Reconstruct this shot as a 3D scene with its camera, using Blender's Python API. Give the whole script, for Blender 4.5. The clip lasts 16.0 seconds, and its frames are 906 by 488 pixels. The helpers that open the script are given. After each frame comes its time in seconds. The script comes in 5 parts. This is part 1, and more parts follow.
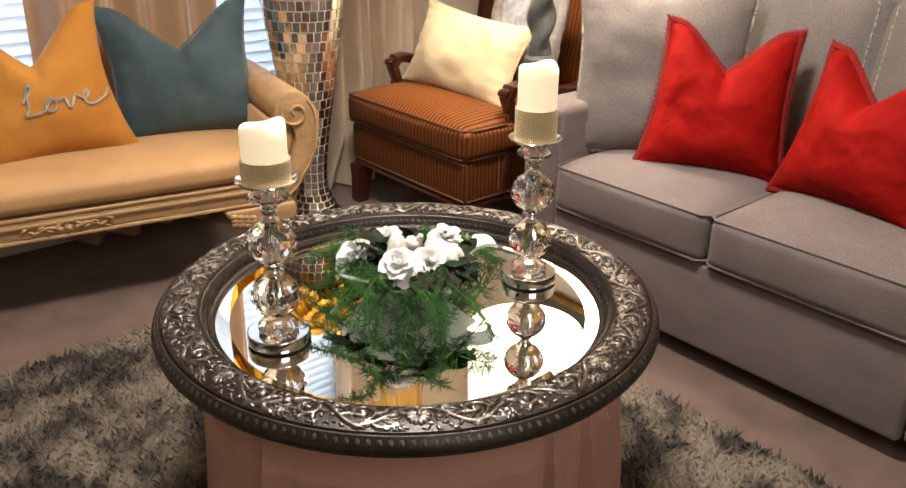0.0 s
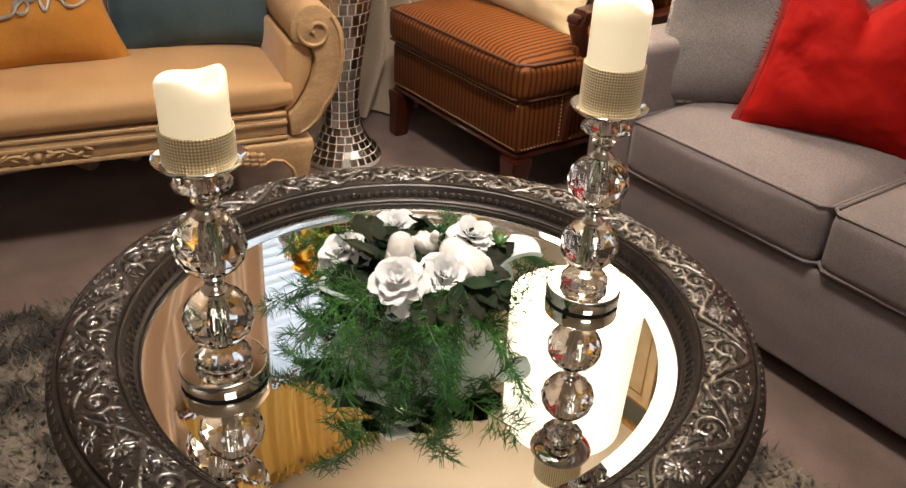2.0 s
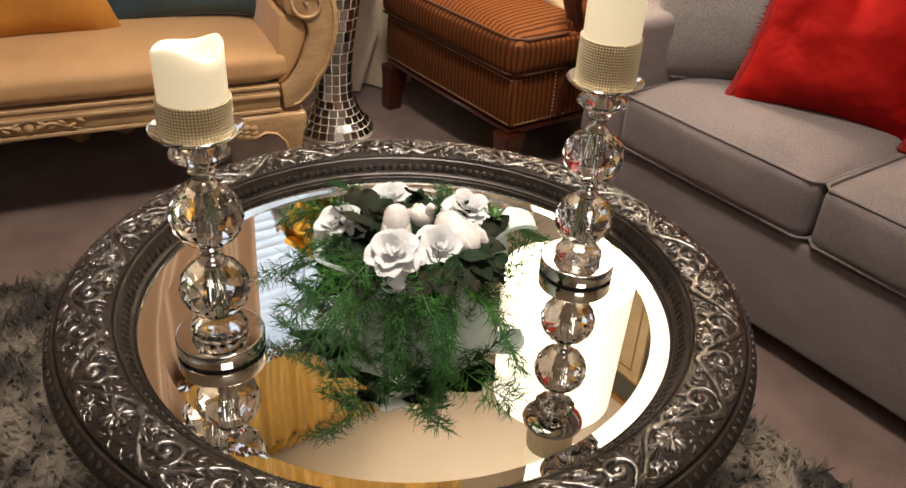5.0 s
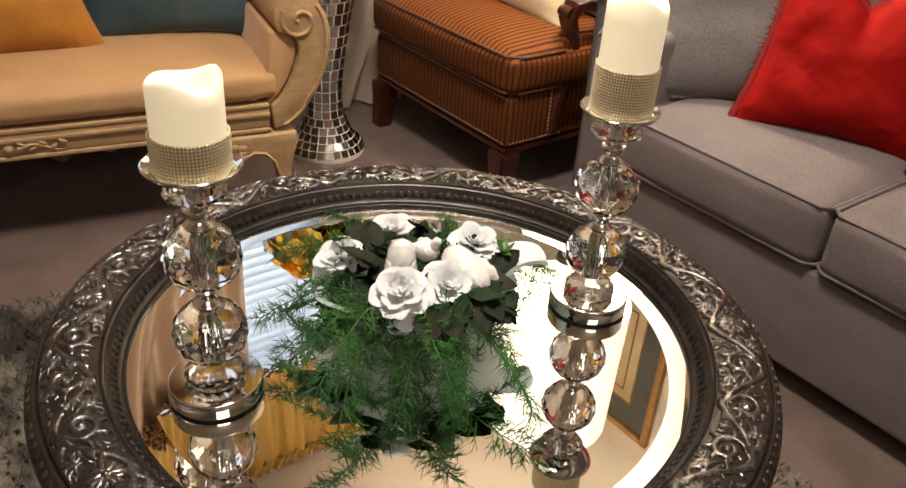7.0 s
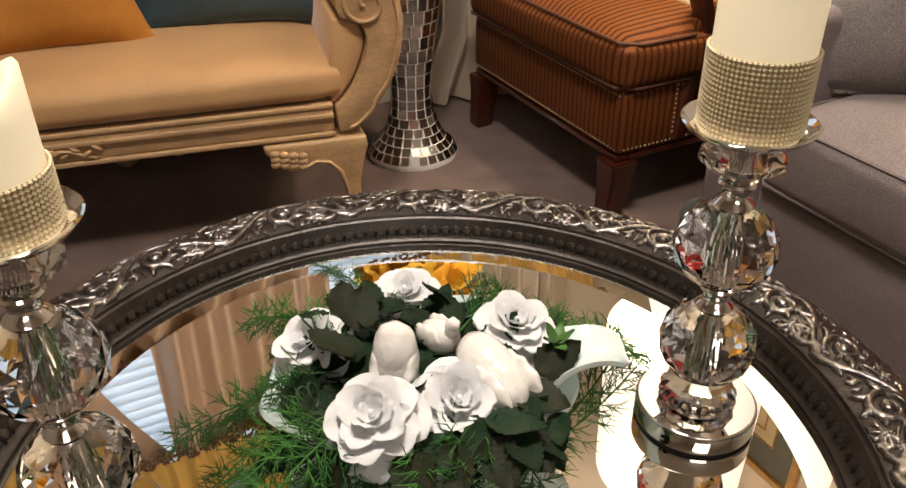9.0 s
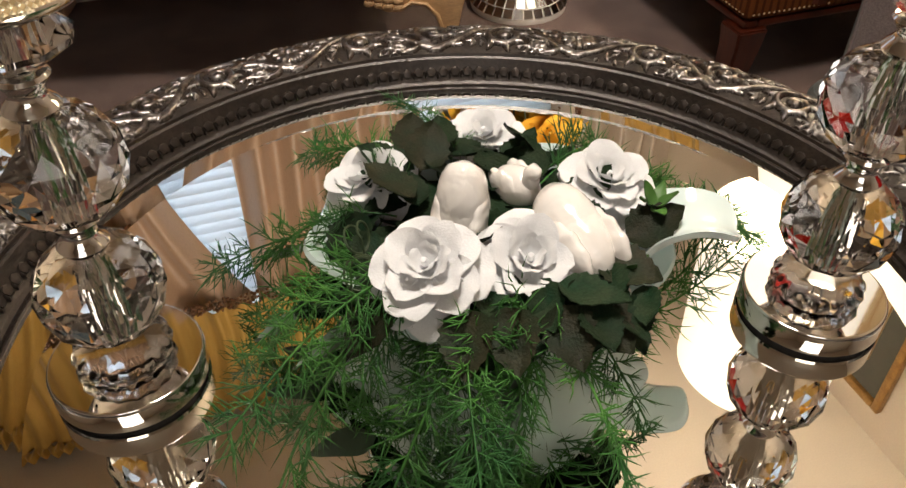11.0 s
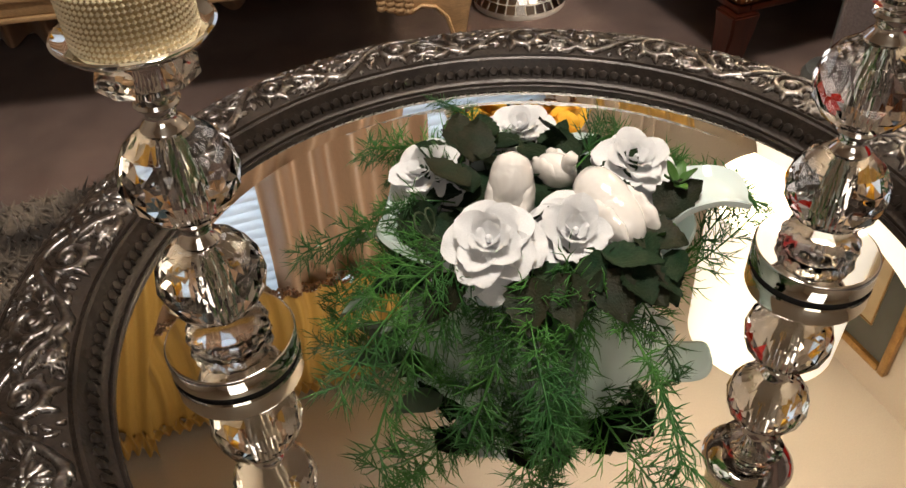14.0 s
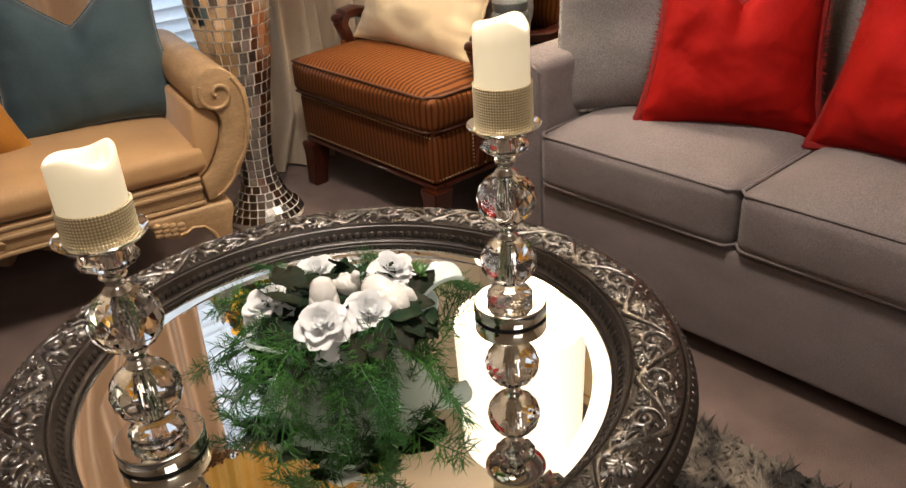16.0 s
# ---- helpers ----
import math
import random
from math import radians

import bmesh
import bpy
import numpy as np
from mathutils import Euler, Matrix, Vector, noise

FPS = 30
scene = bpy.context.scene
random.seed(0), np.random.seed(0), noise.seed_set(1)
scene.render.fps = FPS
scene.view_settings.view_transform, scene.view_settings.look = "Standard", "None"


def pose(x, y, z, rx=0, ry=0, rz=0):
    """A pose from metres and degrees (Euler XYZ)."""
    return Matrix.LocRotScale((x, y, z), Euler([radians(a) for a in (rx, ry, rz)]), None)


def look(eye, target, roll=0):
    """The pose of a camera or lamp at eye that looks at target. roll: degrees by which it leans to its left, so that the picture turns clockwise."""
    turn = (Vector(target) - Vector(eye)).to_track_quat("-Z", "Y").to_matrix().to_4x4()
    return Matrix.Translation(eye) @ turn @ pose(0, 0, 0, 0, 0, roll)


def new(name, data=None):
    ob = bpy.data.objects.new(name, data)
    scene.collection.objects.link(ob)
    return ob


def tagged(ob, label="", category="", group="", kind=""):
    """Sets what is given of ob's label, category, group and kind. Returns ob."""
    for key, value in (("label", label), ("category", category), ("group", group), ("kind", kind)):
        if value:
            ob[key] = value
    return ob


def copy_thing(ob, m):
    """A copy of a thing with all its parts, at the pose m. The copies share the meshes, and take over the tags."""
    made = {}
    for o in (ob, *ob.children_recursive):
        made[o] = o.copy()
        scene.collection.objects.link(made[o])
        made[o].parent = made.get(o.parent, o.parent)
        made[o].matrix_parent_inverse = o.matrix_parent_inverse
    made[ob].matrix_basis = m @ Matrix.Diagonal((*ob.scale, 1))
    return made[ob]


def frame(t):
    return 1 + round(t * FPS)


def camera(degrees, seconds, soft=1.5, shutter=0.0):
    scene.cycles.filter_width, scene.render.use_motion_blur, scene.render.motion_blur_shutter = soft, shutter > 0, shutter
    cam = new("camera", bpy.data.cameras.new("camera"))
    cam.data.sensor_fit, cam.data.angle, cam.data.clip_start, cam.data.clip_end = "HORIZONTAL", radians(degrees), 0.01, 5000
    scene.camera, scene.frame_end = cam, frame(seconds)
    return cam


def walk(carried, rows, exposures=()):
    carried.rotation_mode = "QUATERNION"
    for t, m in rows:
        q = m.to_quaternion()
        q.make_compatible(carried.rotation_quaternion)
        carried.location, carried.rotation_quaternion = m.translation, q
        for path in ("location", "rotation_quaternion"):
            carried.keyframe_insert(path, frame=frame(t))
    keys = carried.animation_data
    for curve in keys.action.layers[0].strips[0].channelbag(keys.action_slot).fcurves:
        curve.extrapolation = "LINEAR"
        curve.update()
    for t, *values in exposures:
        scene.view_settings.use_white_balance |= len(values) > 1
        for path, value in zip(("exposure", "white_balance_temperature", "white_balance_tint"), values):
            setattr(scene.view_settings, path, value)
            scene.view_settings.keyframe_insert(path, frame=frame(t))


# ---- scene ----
cam = camera(57.2, 16.0)
PATH = [
    (0, (0.044, -1.433, 1.235), (0.103, 0.397, 0.43), 0.7),
    (0.5, (0.09, -1.299, 1.229), (0.134, 0.526, 0.411), 0.8),
    (1, (0.124, -1.18, 1.219), (0.042, 0.63, 0.374), 0.0),
    (1.5, (0.114, -1.053, 1.187), (0.025, 0.71, 0.248), 2.3),
    (2, (0.097, -0.953, 1.167), (0.022, 0.777, 0.165), 2.8),
    (2.5, (0.087, -0.91, 1.161), (0.02, 0.811, 0.144), 3.0),
    (3, (0.088, -0.902, 1.152), (0.027, 0.805, 0.11), 3.0),
    (3.5, (0.094, -0.924, 1.159), (0.038, 0.774, 0.105), 3.1),
    (6, (0.079, -0.963, 1.166), (0.041, 0.743, 0.124), 4.0),
    (6.5, (0.057, -0.94, 1.163), (0.031, 0.77, 0.127), 4.2),
    (7, (0.054, -0.895, 1.164), (0.046, 0.82, 0.136), 4.1),
    (7.5, (0.097, -0.813, 1.15), (0.073, 0.905, 0.126), 2.8),
    (8, (0.14, -0.659, 1.106), (0.098, 1.052, 0.071), 1.4),
    (8.5, (0.142, -0.566, 1.068), (-0.059, 1.134, 0.034), -0.9),
    (9, (0.143, -0.514, 1.038), (-0.194, 1.152, -0.016), -0.5),
    (9.5, (0.144, -0.489, 1.014), (-0.253, 1.116, -0.111), -0.8),
    (10, (0.142, -0.458, 0.976), (-0.298, 1.053, -0.258), -0.8),
    (10.2, (0.143, -0.447, 0.965), (-0.314, 1.036, -0.296), -0.6),
    (12.5, (0.129, -0.436, 0.952), (-0.405, 0.97, -0.367), 0.3),
    (13, (0.135, -0.444, 0.956), (-0.396, 0.957, -0.369), 0.1),
    (13.5, (0.134, -0.476, 0.981), (-0.392, 0.931, -0.34), -0.2),
    (14, (0.124, -0.531, 1.013), (-0.381, 0.892, -0.299), -2.9),
    (14.5, (0.111, -0.622, 1.06), (-0.183, 0.913, -0.188), -3.3),
    (15, (0.11, -0.72, 1.101), (0.005, 0.901, -0.067), -3.5),
    (15.5, (0.117, -0.837, 1.13), (0.056, 0.861, 0.075), -2.7),
    (16, (0.132, -0.968, 1.166), (0.193, 0.803, 0.24), -4.0),
]
walk(cam, [(t, look(eye, target, roll)) for t, eye, target, roll in PATH],
     exposures=[(0, 0.30), (1, 0.18), (2, 0.01), (3.5, -0.08), (7, -0.09), (9, -0.20), (12.5, -0.32), (14.5, -0.34), (16, -0.14)])


# ---------------------------------------------------------------- light
world = bpy.data.worlds.new("daylight")
scene.world = world
world.use_nodes = True
wn = world.node_tree
sky = wn.nodes.new("ShaderNodeTexSky")
sky.sky_type, sky.sun_disc = "NISHITA", False
sky.sun_elevation, sky.sun_rotation = radians(35), radians(200)
wn.nodes["Background"].inputs["Strength"].default_value = 0.12
wn.links.new(sky.outputs["Color"], wn.nodes["Background"].inputs["Color"])

TURN_ROOM = 38.46                      # the room's walls stand at this angle to the table's axes
ROOM = pose(0, 0, 0, 0, 0, TURN_ROOM)  # local x: towards the sofa's wall, local y: towards the window
LAMP = ROOM @ Vector((1.165, 0.80, 0))


def lamp_light(name, kind, energy, colour, m, **more):
    data = bpy.data.lights.new(name, kind)
    data.energy, data.color = energy, colour
    if kind == "POINT":
        data.shadow_soft_size = more["size"]
    if kind == "AREA":
        data.shape, data.size, data.size_y = "RECTANGLE", more["size"], more["size_y"]
    ob = new(name, data)
    ob.matrix_world = m
    return ob


lamp_light("bulb", "POINT", 52, (1.0, 0.85, 0.68), pose(LAMP.x, LAMP.y, 1.58), size=0.06)
lamp_light("window_daylight", "AREA", 48, (0.84, 0.92, 1.0), ROOM @ look((0.05, 2.30, 1.45), (0.05, 0, 1.35)), size=2.0, size_y=1.9)
lamp_light("ceiling_light", "AREA", 60, (1.0, 0.89, 0.78), pose(-0.02, 0.08, 2.60), size=0.45, size_y=0.45)
# added soft fill behind the camera; the walls have no opening there
lamp_light("camera_side_fill", "AREA", 14, (1.0, 0.93, 0.86), ROOM @ look((-0.8, -2.6, 2.2), (0.1, 0.3, 0.5)), size=1.3, size_y=0.9)


# ---------------------------------------------------------------- materials
def material(name, colour, rough=0.6, metal=0.0, spot=0.0, scale=8.0, second=None, grain=0.0, grain_scale=300.0,
             bump=0.0, sheen=0.0, emit=None, emit_strength=0.0, coat=0.0, per_piece=0.0, stretch=(1, 1, 1), specular=0.5, crumple=0.0, crumple_scale=11.0):
    m = bpy.data.materials.new(name)
    m.use_nodes = True
    t = m.node_tree
    b = t.nodes["Principled BSDF"]
    b.inputs["Roughness"].default_value = rough
    b.inputs["Metallic"].default_value = metal
    b.inputs["Sheen Weight"].default_value = sheen
    b.inputs["Sheen Roughness"].default_value = 0.35
    b.inputs["Coat Weight"].default_value = coat
    b.inputs["Specular IOR Level"].default_value = specular
    where = t.nodes.new("ShaderNodeTexCoord")
    size = t.nodes.new("ShaderNodeMapping")
    size.inputs["Scale"].default_value = stretch
    t.links.new(where.outputs["Object"], size.inputs["Vector"])

    def mixed(a, bcol, fac, low, high):
        mix = t.nodes.new("ShaderNodeMix")
        mix.data_type = "RGBA"
        ramp = t.nodes.new("ShaderNodeMapRange")
        ramp.inputs["From Min"].default_value, ramp.inputs["From Max"].default_value = low, high
        t.links.new(fac, ramp.inputs["Value"])
        t.links.new(ramp.outputs["Result"], mix.inputs["Factor"])
        for socket, value in ((mix.inputs["A"], a), (mix.inputs["B"], bcol)):
            if isinstance(value, tuple):
                socket.default_value = (*value, 1)
            else:
                t.links.new(value, socket)
        return mix.outputs["Result"]

    n1 = t.nodes.new("ShaderNodeTexNoise")
    n1.inputs["Scale"].default_value, n1.inputs["Detail"].default_value = scale, 4
    n2 = t.nodes.new("ShaderNodeTexNoise")
    n2.inputs["Scale"].default_value, n2.inputs["Detail"].default_value = grain_scale, 2
    for n in (n1, n2):
        t.links.new(size.outputs["Vector"], n.inputs["Vector"])
    out = colour
    if second:
        out = mixed(out, second, n1.outputs["Fac"], 0.5 - 0.25 * (1.01 - spot), 0.5 + 0.25 * (1.01 - spot))
    if grain:
        dark = mixed((1, 1, 1), (1 - grain,) * 3, n2.outputs["Fac"], 0.35, 0.65)
        mul = t.nodes.new("ShaderNodeMix")
        mul.data_type, mul.blend_type = "RGBA", "MULTIPLY"
        mul.inputs["Factor"].default_value = 1
        if isinstance(out, tuple):
            mul.inputs["A"].default_value = (*out, 1)
        else:
            t.links.new(out, mul.inputs["A"])
        t.links.new(dark, mul.inputs["B"])
        out = mul.outputs["Result"]
    if per_piece:
        info = t.nodes.new("ShaderNodeObjectInfo")
        hsv = t.nodes.new("ShaderNodeHueSaturation")
        ramp = t.nodes.new("ShaderNodeMapRange")
        ramp.inputs["To Min"].default_value, ramp.inputs["To Max"].default_value = 1 - per_piece, 1 + per_piece
        t.links.new(info.outputs["Random"], ramp.inputs["Value"])
        t.links.new(ramp.outputs["Result"], hsv.inputs["Value"])
        if isinstance(out, tuple):
            hsv.inputs["Color"].default_value = (*out, 1)
        else:
            t.links.new(out, hsv.inputs["Color"])
        out = hsv.outputs["Color"]
    if isinstance(out, tuple):
        b.inputs["Base Color"].default_value = (*out, 1)
    else:
        t.links.new(out, b.inputs["Base Color"])
    if bump:
        bp = t.nodes.new("ShaderNodeBump")
        bp.inputs["Strength"].default_value, bp.inputs["Distance"].default_value = bump, 0.002
        t.links.new(n2.outputs["Fac"], bp.inputs["Height"])
        t.links.new(bp.outputs["Normal"], b.inputs["Normal"])
    if crumple:
        n4 = t.nodes.new("ShaderNodeTexNoise")
        n4.inputs["Scale"].default_value, n4.inputs["Detail"].default_value, n4.inputs["Distortion"].default_value = crumple_scale, 2, 0.25
        t.links.new(where.outputs["Object"], n4.inputs["Vector"])
        folds = t.nodes.new("ShaderNodeBump")
        folds.inputs["Strength"].default_value, folds.inputs["Distance"].default_value = crumple, 0.03
        t.links.new(n4.outputs["Fac"], folds.inputs["Height"])
        if bump:
            t.links.new(bp.outputs["Normal"], folds.inputs["Normal"])
        t.links.new(folds.outputs["Normal"], b.inputs["Normal"])
    if emit:
        b.inputs["Emission Color"].default_value = (*emit, 1)
        b.inputs["Emission Strength"].default_value = emit_strength
    return m


def striped(name, dark, light, axis, period, share, rough=0.75):
    """Woven stripes across one local axis, with a fine rib and thread grain; upright faces are coloured darker, as in
    shade.
    """
    m = material(name, dark, rough, grain=0.25, grain_scale=260, bump=0.25, sheen=0.0, specular=0.15)
    t = m.node_tree
    b = t.nodes["Principled BSDF"]
    where = t.nodes.new("ShaderNodeTexCoord")
    split = t.nodes.new("ShaderNodeSeparateXYZ")
    t.links.new(where.outputs["Object"], split.inputs["Vector"])
    wob = t.nodes.new("ShaderNodeTexNoise")
    wob.inputs["Scale"].default_value = 9
    t.links.new(where.outputs["Object"], wob.inputs["Vector"])

    def maths(op, a, c):
        n = t.nodes.new("ShaderNodeMath")
        n.operation = op
        for i, v in enumerate((a, c)):
            if isinstance(v, (int, float)):
                n.inputs[i].default_value = v
            else:
                t.links.new(v, n.inputs[i])
        return n.outputs[0]
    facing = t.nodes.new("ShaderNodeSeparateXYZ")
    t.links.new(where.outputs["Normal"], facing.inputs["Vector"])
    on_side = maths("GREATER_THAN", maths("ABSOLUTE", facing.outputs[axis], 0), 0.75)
    across = t.nodes.new("ShaderNodeMix")
    t.links.new(on_side, across.inputs["Factor"])
    t.links.new(split.outputs[axis], across.inputs["A"])
    t.links.new(split.outputs["X"], across.inputs["B"])
    pos = maths("ADD", across.outputs["Result"], maths("MULTIPLY", wob.outputs["Fac"], 0.012))
    phase = maths("FRACT", maths("DIVIDE", pos, period), 0)
    wide = maths("LESS_THAN", phase, share)
    thin = maths("LESS_THAN", maths("FRACT", maths("DIVIDE", pos, period / 8), 0), 0.35)
    level = maths("SUBTRACT", wide, maths("MULTIPLY", thin, 0.16))
    level = maths("MAXIMUM", level, 0)
    # upright faces keep under half the stripe level: shade painted into the weave
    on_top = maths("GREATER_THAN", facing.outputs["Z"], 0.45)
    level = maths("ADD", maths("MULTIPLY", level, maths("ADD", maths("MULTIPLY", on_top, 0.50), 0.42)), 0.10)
    mix = t.nodes.new("ShaderNodeMix")
    mix.data_type = "RGBA"
    mix.inputs["A"].default_value, mix.inputs["B"].default_value = (*dark, 1), (*light, 1)
    t.links.new(level, mix.inputs["Factor"])
    n3 = t.nodes.new("ShaderNodeTexNoise")
    n3.inputs["Scale"].default_value = 420
    t.links.new(where.outputs["Object"], n3.inputs["Vector"])
    mul = t.nodes.new("ShaderNodeMix")
    mul.data_type, mul.blend_type = "RGBA", "MULTIPLY"
    mul.inputs["Factor"].default_value = 0.5
    t.links.new(mix.outputs["Result"], mul.inputs["A"])
    t.links.new(n3.outputs["Color"], mul.inputs["B"])
    t.links.new(mul.outputs["Result"], b.inputs["Base Color"])
    return m


def glass_material(name, colour, ior=1.5, rough=0.0):
    m = bpy.data.materials.new(name)
    m.use_nodes = True
    b = m.node_tree.nodes["Principled BSDF"]
    b.inputs["Base Color"].default_value = (*colour, 1)
    b.inputs["Transmission Weight"].default_value = 1
    b.inputs["Roughness"].default_value, b.inputs["IOR"].default_value = rough, ior
    return m


M_WALL = material("wall_paint", (0.62, 0.54, 0.44), 0.85, second=(0.57, 0.49, 0.40), scale=3, grain=0.05, grain_scale=120, bump=0.15)
M_CEIL = material("ceiling_paint", (0.64, 0.57, 0.47), 0.9, second=(0.60, 0.53, 0.43), scale=2, grain=0.06, grain_scale=160, bump=0.3)
M_CARPET = material("carpet", (0.235, 0.160, 0.136), 0.95, second=(0.165, 0.110, 0.093), spot=0.3, scale=9, grain=0.45, grain_scale=420, bump=0.9, sheen=0.2)
M_RUG = material("rug_pile", (0.23, 0.190, 0.150), 0.9, second=(0.030, 0.023, 0.018), spot=0.72, scale=7, grain=0.3, grain_scale=160, sheen=0.2, per_piece=0.0)
M_TRIM = material("white_trim", (0.75, 0.72, 0.66), 0.45, second=(0.70, 0.66, 0.60), scale=5)
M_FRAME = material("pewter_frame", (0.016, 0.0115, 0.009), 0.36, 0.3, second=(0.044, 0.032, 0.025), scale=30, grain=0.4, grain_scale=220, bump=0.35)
M_CARVE = material("worn_lit_silver_carving", (0.36, 0.345, 0.335), 0.31, 1.0, second=(0.11, 0.095, 0.084), spot=0.1, scale=55, grain=0.4, grain_scale=260, bump=0.3)
M_EGG = material("rubbed_pewter", (0.060, 0.049, 0.042), 0.36, 0.7, second=(0.034, 0.026, 0.021), spot=0.2, scale=45, grain=0.3, grain_scale=220, bump=0.2)
M_TIP = material("rubbed_pewter_tips", (0.20, 0.18, 0.165), 0.46, 0.9, second=(0.06, 0.048, 0.040), spot=0.3, scale=60, grain=0.3, grain_scale=220, bump=0.2)
M_MIRROR = material("mirror_silver", (0.93, 0.92, 0.88), 0.0, 1.0)
M_CHROME = material("chrome", (0.80, 0.79, 0.77), 0.04, 1.0)
M_CRYSTAL = glass_material("crystal", (0.98, 0.98, 0.98), 1.55)
M_FELT = material("black_felt", (0.012, 0.012, 0.012), 0.9)
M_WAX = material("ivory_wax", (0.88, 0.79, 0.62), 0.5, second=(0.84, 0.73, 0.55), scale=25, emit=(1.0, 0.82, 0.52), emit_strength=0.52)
M_STONE = material("rhinestone", (0.98, 0.88, 0.64), 0.2, 0.25)
M_BAND = material("band_backing", (0.40, 0.30, 0.15), 0.5, 0.2)
M_CLOTH = material("table_skirt_cloth", (0.55, 0.33, 0.26), 0.7, second=(0.47, 0.275, 0.215), scale=12, grain=0.15, grain_scale=500, bump=0.3, sheen=0.2)
M_PORCELAIN = material("white_porcelain", (0.75, 0.87, 0.85), 0.08, coat=0.6, second=(0.70, 0.84, 0.82), scale=14)
M_BIRD = material("warm_white_porcelain", (0.88, 0.85, 0.81), 0.1, coat=0.7, second=(0.84, 0.80, 0.75), scale=18, crumple=0.12, crumple_scale=60)
M_PETAL = material("white_petal", (0.85, 0.86, 0.87), 0.7, second=(0.80, 0.81, 0.82), scale=40, grain=0.06, grain_scale=700, bump=0.2)
silk = M_PETAL.node_tree
silk_glow = silk.nodes.new("ShaderNodeBsdfTranslucent")
silk_glow.inputs["Color"].default_value = (0.92, 0.92, 0.92, 1)
silk_mix = silk.nodes.new("ShaderNodeMixShader")
silk_mix.inputs["Fac"].default_value = 0.08
silk.links.new(silk.nodes["Principled BSDF"].outputs["BSDF"], silk_mix.inputs[1])
silk.links.new(silk_glow.outputs["BSDF"], silk_mix.inputs[2])
silk.links.new(silk_mix.outputs["Shader"], silk.nodes["Material Output"].inputs["Surface"])
M_LEAF = material("dark_leaf", (0.006, 0.026, 0.011), 0.6, second=(0.022, 0.036, 0.017), spot=0.3, scale=45, grain=0.3, grain_scale=400, bump=0.4, per_piece=0.35, specular=0.10)
M_SPRIG = material("light_leaf", (0.06, 0.16, 0.03), 0.45, second=(0.09, 0.20, 0.045), scale=40, per_piece=0.2)
M_FERN = material("fern_green", (0.008, 0.060, 0.026), 0.5, second=(0.085, 0.25, 0.040), spot=0.0, scale=16, per_piece=0.4, specular=0.25)
M_STEM = material("fern_stem", (0.035, 0.06, 0.025), 0.6, second=(0.05, 0.07, 0.03), scale=60)
M_GREY = material("grey_linen", (0.268, 0.220, 0.216), 0.85, second=(0.200, 0.164, 0.157), scale=6, grain=0.45, grain_scale=330, bump=0.6, sheen=0.25, stretch=(1, 1, 2.5), crumple=0.12, crumple_scale=7)
M_GREYLIGHT = material("pale_grey_linen", (0.262, 0.230, 0.222), 0.85, second=(0.21, 0.19, 0.176), scale=6, grain=0.42, grain_scale=330, bump=0.5, sheen=0.25, crumple=0.12)
M_GREYPIPE = material("speckled_piping", (0.52, 0.48, 0.44), 0.6, second=(0.20, 0.18, 0.165), spot=0.8, scale=90)
M_RED = material("red_velvet", (0.42, 0.011, 0.008), 0.72, second=(0.24, 0.004, 0.003), spot=0.1, scale=6, grain=0.15, grain_scale=350, bump=0.2, sheen=0.0, specular=0.08, crumple=0.55, crumple_scale=11)
M_REDTRIM = material("red_fringe", (0.36, 0.008, 0.006), 0.9, second=(0.22, 0.004, 0.003), scale=60, grain=0.4, grain_scale=400, bump=0.6)
M_ORANGE = material("orange_velvet", (0.58, 0.27, 0.058), 0.82, second=(0.44, 0.175, 0.028), spot=0.2, scale=5, grain=0.15, grain_scale=350, bump=0.2, sheen=0.25, specular=0.12, crumple=0.28)
M_TEAL = material("teal_velvet", (0.024, 0.050, 0.064), 0.75, second=(0.085, 0.125, 0.140), spot=0.0, scale=3.2, grain=0.2, grain_scale=350, bump=0.2, sheen=0.55, specular=0.25, crumple=0.22)
M_CREAM = material("cream_cotton", (0.74, 0.60, 0.38), 0.75, second=(0.69, 0.54, 0.33), scale=7, grain=0.1, grain_scale=420, bump=0.3, sheen=0.2, crumple=0.10, crumple_scale=16)
M_BENCHCLOTH = material("tan_velvet", (0.63, 0.372, 0.168), 0.65, second=(0.51, 0.295, 0.13), scale=6, grain=0.12, grain_scale=380, bump=0.25, sheen=0.4, crumple=0.10, crumple_scale=8)
M_BENCHWOOD = material("limed_wood", (0.55, 0.35, 0.175), 0.5, second=(0.43, 0.27, 0.135), spot=0.2, scale=14, grain=0.22, grain_scale=120, bump=0.25, stretch=(1, 1, 4))
M_WOOD = material("red_mahogany", (0.070, 0.013, 0.005), 0.3, second=(0.045, 0.009, 0.004), spot=0.2, scale=10, grain=0.3, grain_scale=90, bump=0.1, stretch=(1, 1, 0.15), coat=0.4)
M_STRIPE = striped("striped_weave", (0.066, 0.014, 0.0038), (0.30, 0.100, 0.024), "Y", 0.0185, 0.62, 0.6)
M_NAIL = material("nailhead_cord", (0.62, 0.44, 0.24), 0.45, 0.2)
M_PIPE = material("brown_piping", (0.10, 0.035, 0.014), 0.6, second=(0.07, 0.02, 0.01), scale=80)
